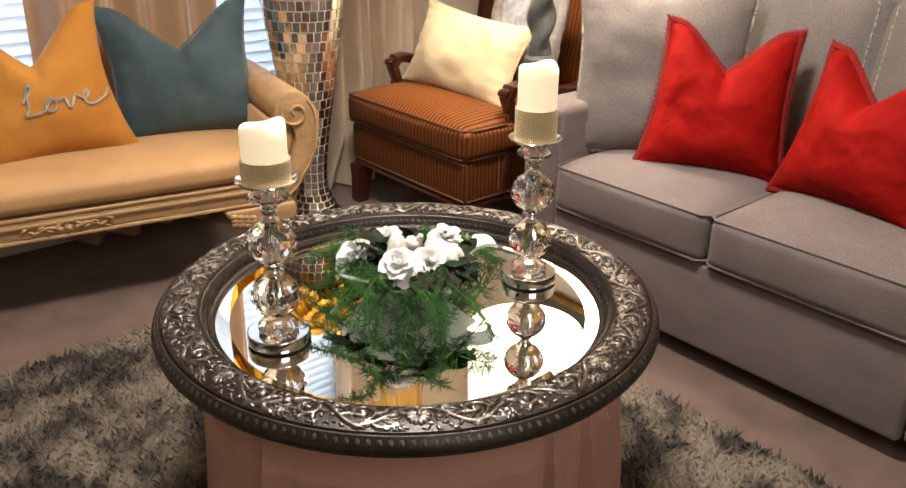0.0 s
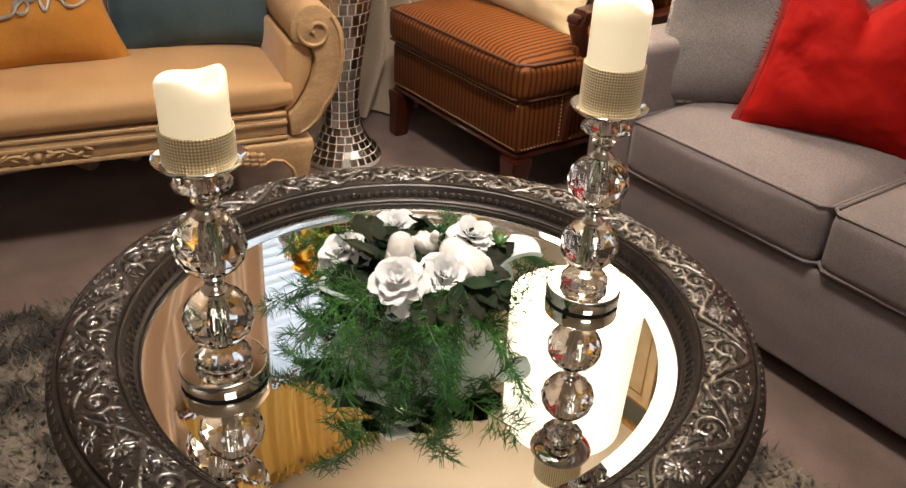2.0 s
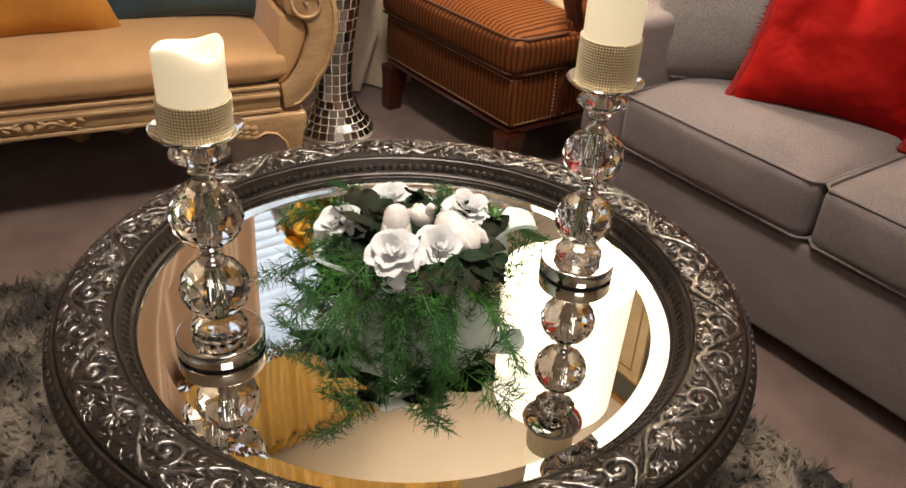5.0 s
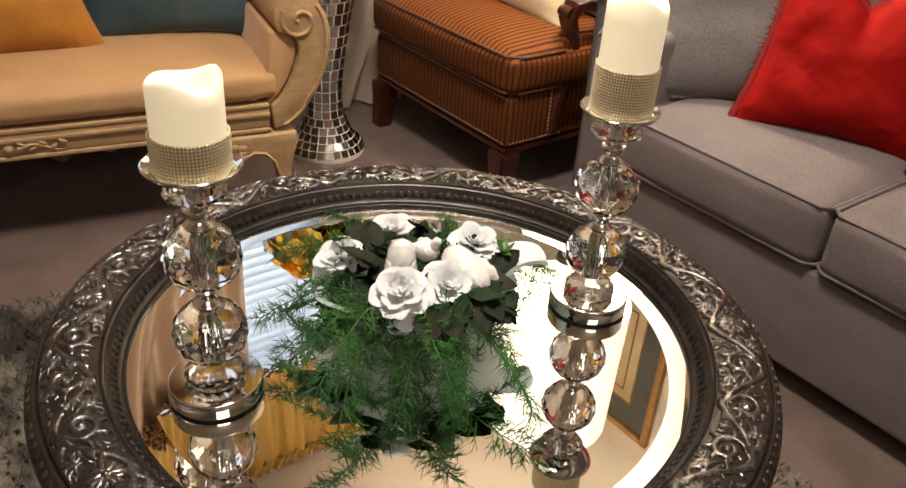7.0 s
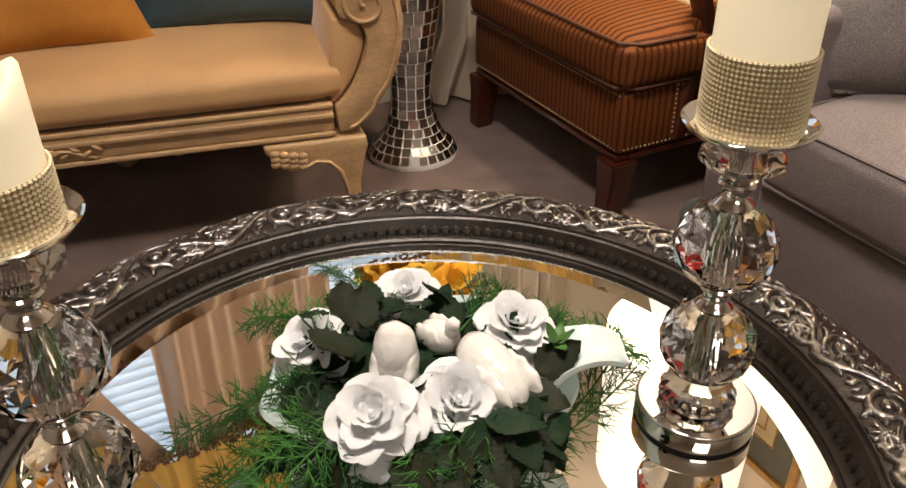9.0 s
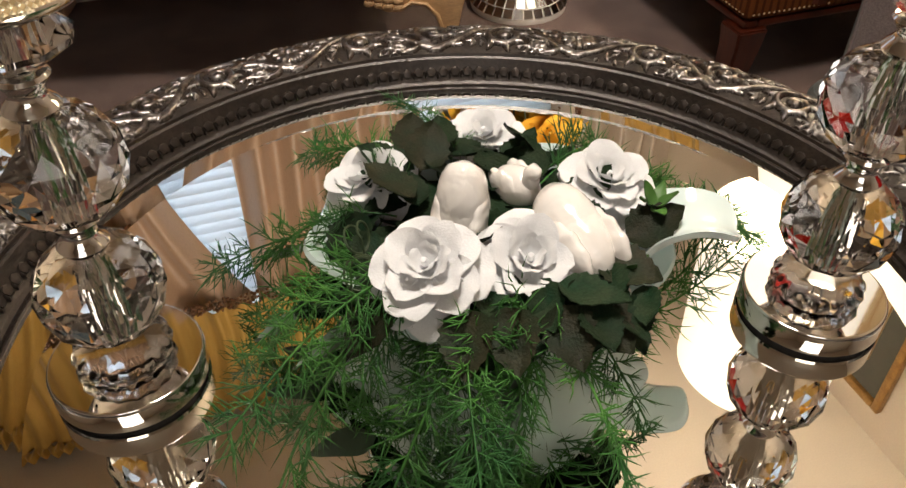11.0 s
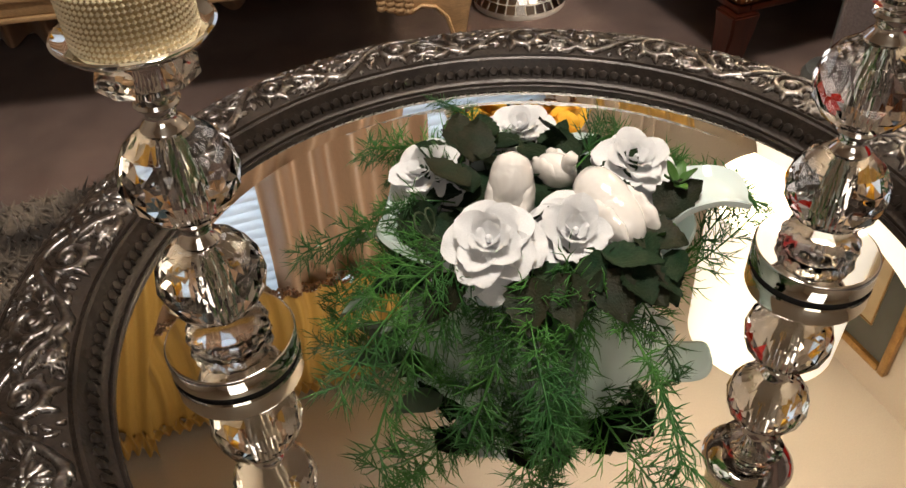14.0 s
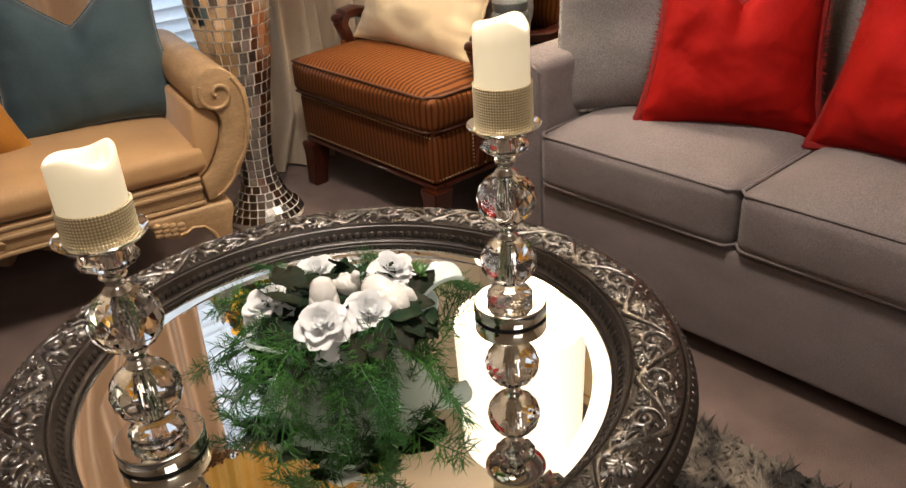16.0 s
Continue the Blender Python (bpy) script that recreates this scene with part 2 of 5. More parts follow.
M_SILVERWRAP = material("crinkled_plastic_wrap", (0.85, 0.85, 0.87), 0.12, 0.45, second=(0.5, 0.5, 0.52), scale=18, grain=0.3, grain_scale=40, bump=0.9)
M_GREENGREY = material("grey_green_paint", (0.17, 0.18, 0.17), 0.4, second=(0.12, 0.13, 0.125), scale=20, grain=0.2, grain_scale=150, bump=0.2)
M_SHADE = material("lamp_shade_linen", (0.85, 0.80, 0.70), 0.8, emit=(1.0, 0.90, 0.74), emit_strength=1.0, grain=0.05, grain_scale=300)
M_TILE = material("mirror_tile", (0.88, 0.87, 0.85), 0.16, 1.0, per_piece=0.25)
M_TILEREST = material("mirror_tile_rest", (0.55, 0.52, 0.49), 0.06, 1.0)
M_GROUT = material("white_grout", (0.80, 0.76, 0.70), 0.7, second=(0.70, 0.65, 0.58), scale=50)
M_DRAPE = material("tan_satin", (0.50, 0.335, 0.215), 0.42, second=(0.41, 0.265, 0.165), scale=6, grain=0.1, grain_scale=300, bump=0.15, sheen=0.3, stretch=(1, 1, 0.2))
M_DRAPEPALE = material("pale_satin", (0.60, 0.50, 0.39), 0.35, second=(0.34, 0.26, 0.185), scale=7, grain=0.08, grain_scale=300, bump=0.15, sheen=0.3, stretch=(1, 1, 0.3))
M_GOLD = material("gold_satin", (0.56, 0.35, 0.085), 0.38, second=(0.46, 0.27, 0.055), scale=6, grain=0.08, grain_scale=300, bump=0.15, sheen=0.3, stretch=(1, 1, 0.2))
M_FRINGE = material("brown_bead_fringe", (0.14, 0.06, 0.025), 0.3, 0.2, second=(0.24, 0.12, 0.05), spot=0.4, scale=60)
M_SLAT = material("white_blind_slat", (0.80, 0.82, 0.84), 0.5)
M_SLAT.node_tree.nodes["Principled BSDF"].inputs["Subsurface Weight"].default_value = 0.0
slat_tree = M_SLAT.node_tree
through_light = slat_tree.nodes.new("ShaderNodeBsdfTranslucent")
through_light.inputs["Color"].default_value = (0.80, 0.86, 0.92, 1)
slat_mix = slat_tree.nodes.new("ShaderNodeMixShader")
slat_mix.inputs["Fac"].default_value = 0.45
slat_tree.links.new(slat_tree.nodes["Principled BSDF"].outputs["BSDF"], slat_mix.inputs[1])
slat_tree.links.new(through_light.outputs["BSDF"], slat_mix.inputs[2])
slat_tree.links.new(slat_mix.outputs["Shader"], slat_tree.nodes["Material Output"].inputs["Surface"])
M_YELLOW = material("yellow_petal", (0.85, 0.54, 0.045), 0.7, second=(0.80, 0.39, 0.018), spot=0.3, scale=30, per_piece=0.25)
M_GILT = material("gilt_frame", (0.42, 0.24, 0.075), 0.35, 0.5, second=(0.28, 0.14, 0.04), scale=25, grain=0.2, grain_scale=120, bump=0.3)
M_MAT = material("dark_mat_board", (0.085, 0.085, 0.07), 0.8, second=(0.07, 0.07, 0.06), scale=12)
M_PRINT = material("pale_print", (0.55, 0.44, 0.27), 0.8, second=(0.42, 0.31, 0.17), spot=0.2, scale=9)
M_CORD = material("silver_cord", (0.55, 0.53, 0.50), 0.35, 0.7)
M_DARKBACK = material("dark_brown_wood", (0.05, 0.032, 0.024), 0.5, second=(0.035, 0.022, 0.017), scale=12)
M_GLASSPANE = glass_material("window_glass", (0.98, 0.99, 1.0), 1.45)


# ---------------------------------------------------------------- making meshes
def thing(name, m, label, category, group="", kind=""):
    ob = new(name)
    ob.empty_display_size = 0.1
    ob.matrix_world = m
    return tagged(ob, label, category, group, kind)


def mesh_of(name, bm, mat, smooth=True, angle=40):
    bmesh.ops.recalc_face_normals(bm, faces=bm.faces)
    me = bpy.data.meshes.new(name)
    bm.to_mesh(me)
    bm.free()
    for mm in (mat if isinstance(mat, (list, tuple)) else [mat]):
        me.materials.append(mm)
    if smooth:
        me.shade_smooth()
        me.set_sharp_from_angle(angle=radians(angle))
    return me


def part(name, bm, mat, parent, label="", m=None, smooth=True, angle=40):
    me = bm if isinstance(bm, bpy.types.Mesh) else mesh_of(name, bm, mat, smooth, angle)
    ob = new(name, me)
    ob.parent = parent
    if m is not None:
        ob.matrix_local = m
    if label:
        tagged(ob, label)
    return ob


def setting(name, bm, mat, label, category, m=None, smooth=False):
    ob = new(name, mesh_of(name, bm, mat, smooth))
    if m is not None:
        ob.matrix_world = m
    return tagged(ob, label, category, kind="structure")


def box(lo, hi, bevel=0.0, segs=2, bm=None):
    own = bmesh.new()
    bmesh.ops.create_cube(own, size=1)
    lo, hi = Vector(lo), Vector(hi)
    for v in own.verts:
        v.co = Vector(((v.co[i] + 0.5) * (hi[i] - lo[i]) + lo[i]) for i in range(3))
    if bevel:
        bmesh.ops.bevel(own, geom=own.edges[:], offset=bevel, segments=segs, profile=0.5, affect="EDGES")
    if bm is None:
        return own
    return merge(bm, own)


def merge(bm, other, m=None):
    if m is not None:
        other.transform(m)
    me = bpy.data.meshes.new("temp")
    other.to_mesh(me)
    other.free()
    bm.from_mesh(me)
    bpy.data.meshes.remove(me)
    return bm


def lathe(profile, n=64, bm=None, at=(0, 0, 0), wobble=None):
    """Turns (radius, height) pairs round z."""
    bm = bm or bmesh.new()
    rings = []
    for r, z in profile:
        if r < 1e-6:
            rings.append([bm.verts.new((at[0], at[1], at[2] + z))])
            continue
        ring = []
        for i in range(n):
            a = 2 * math.pi * i / n
            rr, zz = (wobble(a, r, z) if wobble else (r, z))
            ring.append(bm.verts.new((at[0] + rr * math.cos(a), at[1] + rr * math.sin(a), at[2] + zz)))
        rings.append(ring)
    for a, b in zip(rings, rings[1:]):
        for i in range(n):
            j = (i + 1) % n
            if len(a) == 1 and len(b) == 1:
                continue
            if len(a) == 1:
                bm.faces.new((a[0], b[i], b[j]))
            elif len(b) == 1:
                bm.faces.new((a[i], a[j], b[0]))
            else:
                bm.faces.new((a[i], a[j], b[j], b[i]))
    return bm


def tube(points, radius, sides=6, bm=None, closed=False, taper=None):
    """A round rod along points; taper(k) in 0..1 scales its radius."""
    bm = bm or bmesh.new()
    pts = [Vector(p) for p in points]
    n = len(pts)
    rings = []
    up = Vector((0.13, 0.21, 0.97))
    for i, p in enumerate(pts):
        a = pts[(i - 1) % n] if closed or i else p
        b = pts[(i + 1) % n] if closed or i < n - 1 else p
        d = (b - a).normalized() if (b - a).length > 1e-9 else Vector((0, 0, 1))
        side = d.cross(up)
        side = side.normalized() if side.length > 1e-4 else Vector((1, 0, 0))
        over = side.cross(d).normalized()
        r = radius * (taper(i / max(1, n - 1)) if taper else 1)
        rings.append([bm.verts.new(p + side * (r * math.cos(2 * math.pi * k / sides)) + over * (r * math.sin(2 * math.pi * k / sides))) for k in range(sides)])
    for i in range(n if closed else n - 1):
        a, b = rings[i], rings[(i + 1) % n]
        for k in range(sides):
            bm.faces.new((a[k], a[(k + 1) % sides], b[(k + 1) % sides], b[k]))
    if not closed:
        bm.faces.new(rings[0][::-1])
        bm.faces.new(rings[-1])
    return bm


def extrude_outline(outline, depth, bevel=0.0, bm=None):
    """A flat outline in x and z, made `depth` thick towards +y."""
    own = bmesh.new()
    face = own.faces.new([own.verts.new((x, 0, z)) for x, z in outline])
    got = bmesh.ops.extrude_face_region(own, geom=[face])
    for v in got["geom"]:
        if isinstance(v, bmesh.types.BMVert):
            v.co.y += depth
    bmesh.ops.recalc_face_normals(own, faces=own.faces)
    if bevel:
        rim = [e for e in own.edges if e.is_boundary is False and abs(e.calc_face_angle(0)) > 0.9]
        bmesh.ops.bevel(own, geom=rim, offset=bevel, segments=2, profile=0.5, affect="EDGES")
    return own if bm is None else merge(bm, own)


def soft_block(lo, hi, round_=0.04, puff=0.02, n=14, crown=0.0):
    """An upholstered cushion: a rounded block whose faces swell; crown lifts the middle of its top."""
    bm = bmesh.new()
    bmesh.ops.create_cube(bm, size=2)
    bmesh.ops.subdivide_edges(bm, edges=bm.edges[:], cuts=n, use_grid_fill=True)
    lo, hi = Vector(lo), Vector(hi)
    half, mid = (hi - lo) / 2, (hi + lo) / 2
    for v in bm.verts:
        c = v.co.copy()
        q = Vector(c[i] * half[i] for i in range(3))
        inner = Vector(max(-half[i] + round_, min(half[i] - round_, q[i])) for i in range(3))
        d = q - inner
        if d.length > 1e-7:
            q = inner + d.normalized() * round_
        for i in range(3):
            j, k = (i + 1) % 3, (i + 2) % 3
            if abs(c[i]) > 0.999:
                q[i] += math.copysign(puff, c[i]) * (1 - c[j] ** 2) * (1 - c[k] ** 2)
        if c.z > 0.99:
            q.z += crown * (1 - c.x ** 4) * (1 - c.y ** 4)
        v.co = mid + q
    return bm


def pillow(w, h, thick, chop=0.0, n=44, sag=0.0, seed=1, ears=0.03, crease=0.5, pinch=0.0):
    """A scatter cushion, upright in x and z with its face to -y, its foot at z 0; chop is the dent beaten into its top edge."""
    rnd = random.Random(seed)
    off = Vector((rnd.uniform(0, 50), rnd.uniform(0, 50), 0))

    def place(s, t, side):
        # s, t in -1..1
        x = s * w / 2 * (1 - 0.055 * (1 - t * t)) * (1 + ears * s * s * t * t)
        z = h / 2 + t * h / 2 * (1 - 0.05 * (1 - s * s)) * (1 + ears * s * s * t * t)
        body = ((1 - abs(s) ** 2.6) * (1 - abs(t) ** 2.6)) ** 0.55
        x *= 1 - pinch * (t + 1) / 2
        v = max(0.0, 1 - (abs(s) / 0.78) ** 1.15) ** 1.25
        z -= chop * v * max(0.0, (t + 0.45) / 1.45) ** 1.7
        fold = math.exp(-(s / 0.10) ** 2) * max(0.0, t) * crease * chop
        wr = 0.014 * noise.noise(Vector((x * 6, z * 6, side * 3)) + off) + 0.008 * noise.noise(Vector((x * 15, z * 15, side * 9)) + off)
        gather = (abs(s) ** 6 * math.sin(46 * t + 5 * noise.noise(off + Vector((z * 9, 0, 1)))) + abs(t) ** 6 * math.sin(40 * s + 4 * noise.noise(off + Vector((x * 9, 2, 0)))))
        wr += 0.004 * gather
        broad = abs(s) ** 5 * math.sin(24 * t + 6 * noise.noise(off + Vector((z * 7, 3, 1)))) + 0.7 * abs(t) ** 5 * math.sin(22 * s + 6 * noise.noise(off + Vector((x * 7, 5, 0))))
        y = side * (thick / 2 * body * (1 + 0.16 * sag * (-t)) + wr * body * 1.2 - fold * 0.6 * (1 if side < 0 else 0.6) * body + 0.0045 * broad * body ** 0.3)
        return Vector((x, y, z))
    bm = bmesh.new()
    grids = {}
    for side in (-1, 1):
        for i in range(n + 1):
            for j in range(n + 1):
                s, t = -1 + 2 * i / n, -1 + 2 * j / n
                s, t = math.sin(s * math.pi / 2 * 0.999), math.sin(t * math.pi / 2 * 0.999)
                edge = i in (0, n) or j in (0, n)
                if edge and side == 1:
                    grids[side, i, j] = grids[-1, i, j]
                    continue
                p = place(s, t, side)
                if edge:
                    p.y = 0
                grids[side, i, j] = bm.verts.new(p)
    for side in (-1, 1):
        for i in range(n):
            for j in range(n):
                f = (grids[side, i, j], grids[side, i + 1, j], grids[side, i + 1, j + 1], grids[side, i, j + 1])
                try:
                    bm.faces.new(f)
                except ValueError:
                    pass
    rim = [(i, 0) for i in range(n)] + [(n, j) for j in range(n)] + [(i, n) for i in range(n, 0, -1)] + [(0, j) for j in range(n, 0, -1)]
    edge = [grids[-1, i, j].co.copy() for i, j in rim]
    return bm, edge, place


# ---------------------------------------------------------------- the room
CEILING = 2.65
U0, U1, V0, V1 = -2.9, 2.0, -3.0, 1.9     # the walls' inner faces
setting("floor", box((U0 - 0.15, V0 - 0.15, -0.1), (U1 + 0.15, V1 + 0.15, 0)), M_CARPET, "mauve-brown wall-to-wall cut pile carpet", "carpet", ROOM)
setting("ceiling", box((U0 - 0.15, V0 - 0.15, CEILING), (U1 + 0.15, V1 + 0.15, CEILING + 0.1)), M_CEIL, "cream painted flat plaster ceiling", "ceiling", ROOM)
setting("wall_east", box((U1, V0 - 0.15, 0), (U1 + 0.15, V1 + 0.15, CEILING)), M_WALL, "beige painted wall behind the grey sofa", "wall", ROOM)
setting("wall_south", box((U0 - 0.15, V0 - 0.15, 0), (U1, V0, CEILING)), M_WALL, "beige painted wall of the sitting room", "wall", ROOM)
setting("wall_west", box((U0 - 0.15, V0, 0), (U0, V1 + 0.15, CEILING)), M_WALL, "beige painted wall of the sitting room", "wall", ROOM)
W_U0, W_U1, W_Z0, W_Z1 = -0.95, 1.0, 0.45, 2.3
bm = box((U0, V1, 0), (W_U0, V1 + 0.15, CEILING))
box((W_U1, V1, 0), (U1, V1 + 0.15, CEILING), bm=bm)
box((W_U0, V1, 0), (W_U1, V1 + 0.15, W_Z0), bm=bm)
box((W_U0, V1, W_Z1), (W_U1, V1 + 0.15, CEILING), bm=bm)
setting("wall_north", bm, M_WALL, "beige painted wall with the window opening", "wall", ROOM)
for name, lo, hi in (("baseboard_east", (U1 - 0.016, V0, 0), (U1, V1, 0.11)), ("baseboard_north", (U0, V1 - 0.016, 0), (U1 - 0.018, V1, 0.11))):
    setting(name, box(lo, hi, 0.004), M_TRIM, "off-white painted wooden baseboard along the wall", "baseboard", ROOM)

window = thing("window_1", ROOM, "white framed window with closed slatted blinds", "window", kind="structure")
bm = box((W_U0, V1 + 0.05, W_Z0), (W_U0 + 0.05, V1 + 0.11, W_Z1), 0.004)
box((W_U1 - 0.05, V1 + 0.05, W_Z0), (W_U1, V1 + 0.11, W_Z1), 0.004, bm=bm)
box((W_U0 + 0.05, V1 + 0.05, W_Z0), (W_U1 - 0.05, V1 + 0.11, W_Z0 + 0.05), 0.004, bm=bm)
box((W_U0 + 0.05, V1 + 0.05, W_Z1 - 0.05), (W_U1 - 0.05, V1 + 0.11, W_Z1), 0.004, bm=bm)
box((0.0, V1 + 0.05, W_Z0 + 0.05), (0.05, V1 + 0.11, W_Z1 - 0.05), 0.004, bm=bm)
part("window_frame", bm, M_TRIM, window)
part("window_sill", box((W_U0 - 0.04, V1 - 0.045, W_Z0 - 0.035), (W_U1 + 0.04, V1 + 0.04, W_Z0), 0.006), M_TRIM, window)
for x0, x1 in ((W_U0 + 0.05, 0.0), (0.05, W_U1 - 0.05)):
    pane = part("pane", box((x0, V1 + 0.075, W_Z0 + 0.05), (x1, V1 + 0.081, W_Z1 - 0.05)), M_GLASSPANE, window)
    pane.visible_shadow = False

blinds = thing("window_blind", ROOM, "white horizontal slatted blind, slats tilted almost shut", "blind")
slat = bmesh.new()
for i in range(5):
    y = -0.025 + 0.05 * i / 4
    for x in (W_U0 + 0.02, W_U1 - 0.02):
        for dz in (0.0, 0.003):
            slat.verts.new((x, y, dz + 0.004 * (1 - (y / 0.025) ** 2)))
slat.verts.ensure_lookup_table()
for i in range(4):
    a, b = slat.verts[4 * i:4 * i + 4], slat.verts[4 * i + 4:4 * i + 8]
    slat.faces.new((a[0], b[0], b[2], a[2]))
    slat.faces.new((a[1], a[3], b[3], b[1]))
    slat.faces.new((a[0], a[1], b[1], b[0]))
    slat.faces.new((a[2], b[2], b[3], a[3]))
slat_mesh = mesh_of("slat", slat, M_SLAT)
z = W_Z0 + 0.04
while z < W_Z1 - 0.06:
    part("slat", slat_mesh, None, blinds, m=pose(0, V1 + 0.015, z, -64))
    z += 0.042
part("head_rail", box((W_U0 + 0.015, V1 - 0.012, W_Z1 - 0.05), (W_U1 - 0.015, V1 + 0.04, W_Z1 - 0.005), 0.004), M_TRIM, blinds)


def drape_mesh(name, mat, x0, x1, z0, z1, folds, depth, seed, gather=None, nx=150, nz=40):
    """A hanging sheet in folds, double-skinned. gather(t) scales its width about its middle at height share t."""
    rnd = random.Random(seed)
    ph = [rnd.uniform(0, 6.28) for _ in range(5)]
    bm = bmesh.new()
    grid = []
    mid = (x0 + x1) / 2
    for skin in (0, 0.004):
        rows = []
        for j in range(nz + 1):
            t = j / nz
            z = z0 + (z1 - z0) * t
            k = gather(t) if gather else 1.0
            row = []
            for i in range(nx + 1):
                s = i / nx
                w = math.sin(2 * math.pi * folds * s + ph[0] + 0.5 * math.sin(3 * t + ph[1]))
                w2 = math.sin(2 * math.pi * folds * 0.37 * s + ph[2] + t)
                y = depth * (0.7 * w + 0.35 * w2) * (0.75 + 0.35 * (1 - t)) + skin
                x = mid + ((x0 + (x1 - x0) * s) - mid) * k + 0.008 * math.sin(5 * t + 9 * s + ph[3])
                row.append(bm.verts.new((x, y, z)))
            rows.append(row)
        for a, b in zip(rows, rows[1:]):
            for i in range(nx):
                bm.faces.new((a[i], a[i + 1], b[i + 1], b[i]))
        grid.append(rows)
    return mesh_of(name, bm, mat, angle=180)


def drape(label, mat, x0, x1, z0, z1, folds, depth, seed, y, gather=None):
    ob = new("curtain", drape_mesh("curtain", mat, x0, x1, z0, z1, folds, depth, seed, gather))
    ob.matrix_world = ROOM @ pose(0, y, 0)
    return tagged(ob, label, "curtain", "curtains at the window")


drape("tan satin curtain hanging in soft folds between the blinds", M_DRAPE, -0.13, 0.49, 0.012, 2.12, 4.6, 0.065, 3, V1 - 0.075)
drape("tan satin curtain gathered towards the window's side", M_DRAPE, -1.25, -0.2, 0.012, 2.12, 6.5, 0.065, 5, V1 - 0.08, lambda t: 0.52 + 0.60 * max(0.0, (t - 0.40) / 0.60) ** 2.2 + 0.08 * max(0.0, 0.4 - t))
drape("pale patterned satin curtain beside the mosaic vase", M_DRAPEPALE, 0.93, 1.44, 0.012, 2.12, 6.3, 0.055, 8, V1 - 0.13, lambda t: 0.9 + 0.15 * abs(t - 0.2) + 0.35 * max(0.0, 0.10 - t) / 0.10)

valance = thing("valance", ROOM @ pose(0, V1 - 0.12, 0), "gold satin gathered valance with a ruffled heading and bead fringe", "valance")
part("swag", drape_mesh("swag", M_GOLD, -1.35, 1.42, 2.06, 2.54, 40, 0.018, 11, nx=420, nz=10), None, valance)
part("ruffle", drape_mesh("ruffle", M_GOLD, -1.37, 1.44, 2.53, 2.60, 70, 0.024, 12, nx=560, nz=6), None, valance)
part("curtain_pole", tube([(-1.45, 0.05, 2.53), (1.5, 0.05, 2.53)], 0.014, 10), M_GILT, valance)
bm = bmesh.new()
rnd = random.Random(4)
for i in range(230):
    x = -1.34 + 2.75 * i / 229
    for k in range(3):
        bmesh.ops.create_icosphere(bm, subdivisions=1, radius=rnd.uniform(0.005, 0.009), matrix=pose(x + rnd.uniform(-0.004, 0.004), rnd.uniform(-0.012, 0.012), 2.055 - 0.017 * k))
tagged(part("bead_fringe", bm, M_FRINGE, valance, "brown glossy bead fringe"), kind="stuff")

# picture on the wall over the sofa
picture = thing("framed_picture", ROOM @ pose(U1 - 0.004, 1.235, 2.07), "framed print with cream mat and dark border on the wall", "picture")
PW, PH = 0.335, 0.43
bm = bmesh.new()
for lo, hi in (((-0.03, -PW, -PH), (0, -PW + 0.035, PH)), ((-0.03, PW - 0.035, -PH), (0, PW, PH)),
               ((-0.03, -PW + 0.035, -PH), (0, PW - 0.035, -PH + 0.035)), ((-0.03, -PW + 0.035, PH - 0.035), (0, PW - 0.035, PH))):
    box(lo, hi, 0.006, bm=bm)
part("picture_frame", bm, M_GILT, picture)
part("mat_board", box((-0.012, -PW + 0.03, -PH + 0.03), (-0.004, PW - 0.03, PH - 0.03)), M_MAT, picture)
part("inner_mat", box((-0.016, -PW + 0.134, -PH + 0.16), (-0.0125, PW - 0.134, PH - 0.16)), M_PRINT, picture)
bm = bmesh.new()
for inset in (0.0, 0.055):
    y0, z0 = PW - 0.134 - inset, PH - 0.16 - inset
    for lo, hi in (((-0.02, -y0, -z0), (-0.0165, -y0 + 0.006, z0)), ((-0.02, y0 - 0.006, -z0), (-0.0165, y0, z0)),
                   ((-0.02, -y0 + 0.006, -z0), (-0.0165, y0 - 0.006, -z0 + 0.006)), ((-0.02, -y0 + 0.006, z0 - 0.006), (-0.0165, y0 - 0.006, z0))):
        box(lo, hi, bm=bm)
part("gilt_line", bm, M_GILT, picture)

# shaggy rug: a low bed of pile with its tufts
R_U0, R_U1, R_V0, R_V1 = -1.45, 0.74, -1.35, 1.06
rug = thing("rug", ROOM, "shaggy mottled grey and cream pile rug under the table", "rug")
part("backing", box((R_U0, R_V0, 0.001), (R_U1, R_V1, 0.012), 0.004), M_RUG, rug)
rng = np.random.default_rng(5)
step = 0.0135
gx, gy = np.meshgrid(np.arange(R_U0, R_U1, step), np.arange(R_V0, R_V1, step))
px = (gx + rng.uniform(-0.006, 0.006, gx.shape)).ravel()
py = (gy + rng.uniform(-0.006, 0.006, gx.shape)).ravel()
wx, wy = px * ROOM[0][0] + py * ROOM[0][1], px * ROOM[1][0] + py * ROOM[1][1]
far = np.hypot(wx, wy) > 0.40
px, py = px[far], py[far]
count = len(px)
ang, lean = rng.uniform(0, 6.28, count), rng.uniform(0.008, 0.030, count)
tall, wide = rng.uniform(0.022, 0.042, count), rng.uniform(0.004, 0.0070, count)
verts = np.zeros((count, 4, 3))
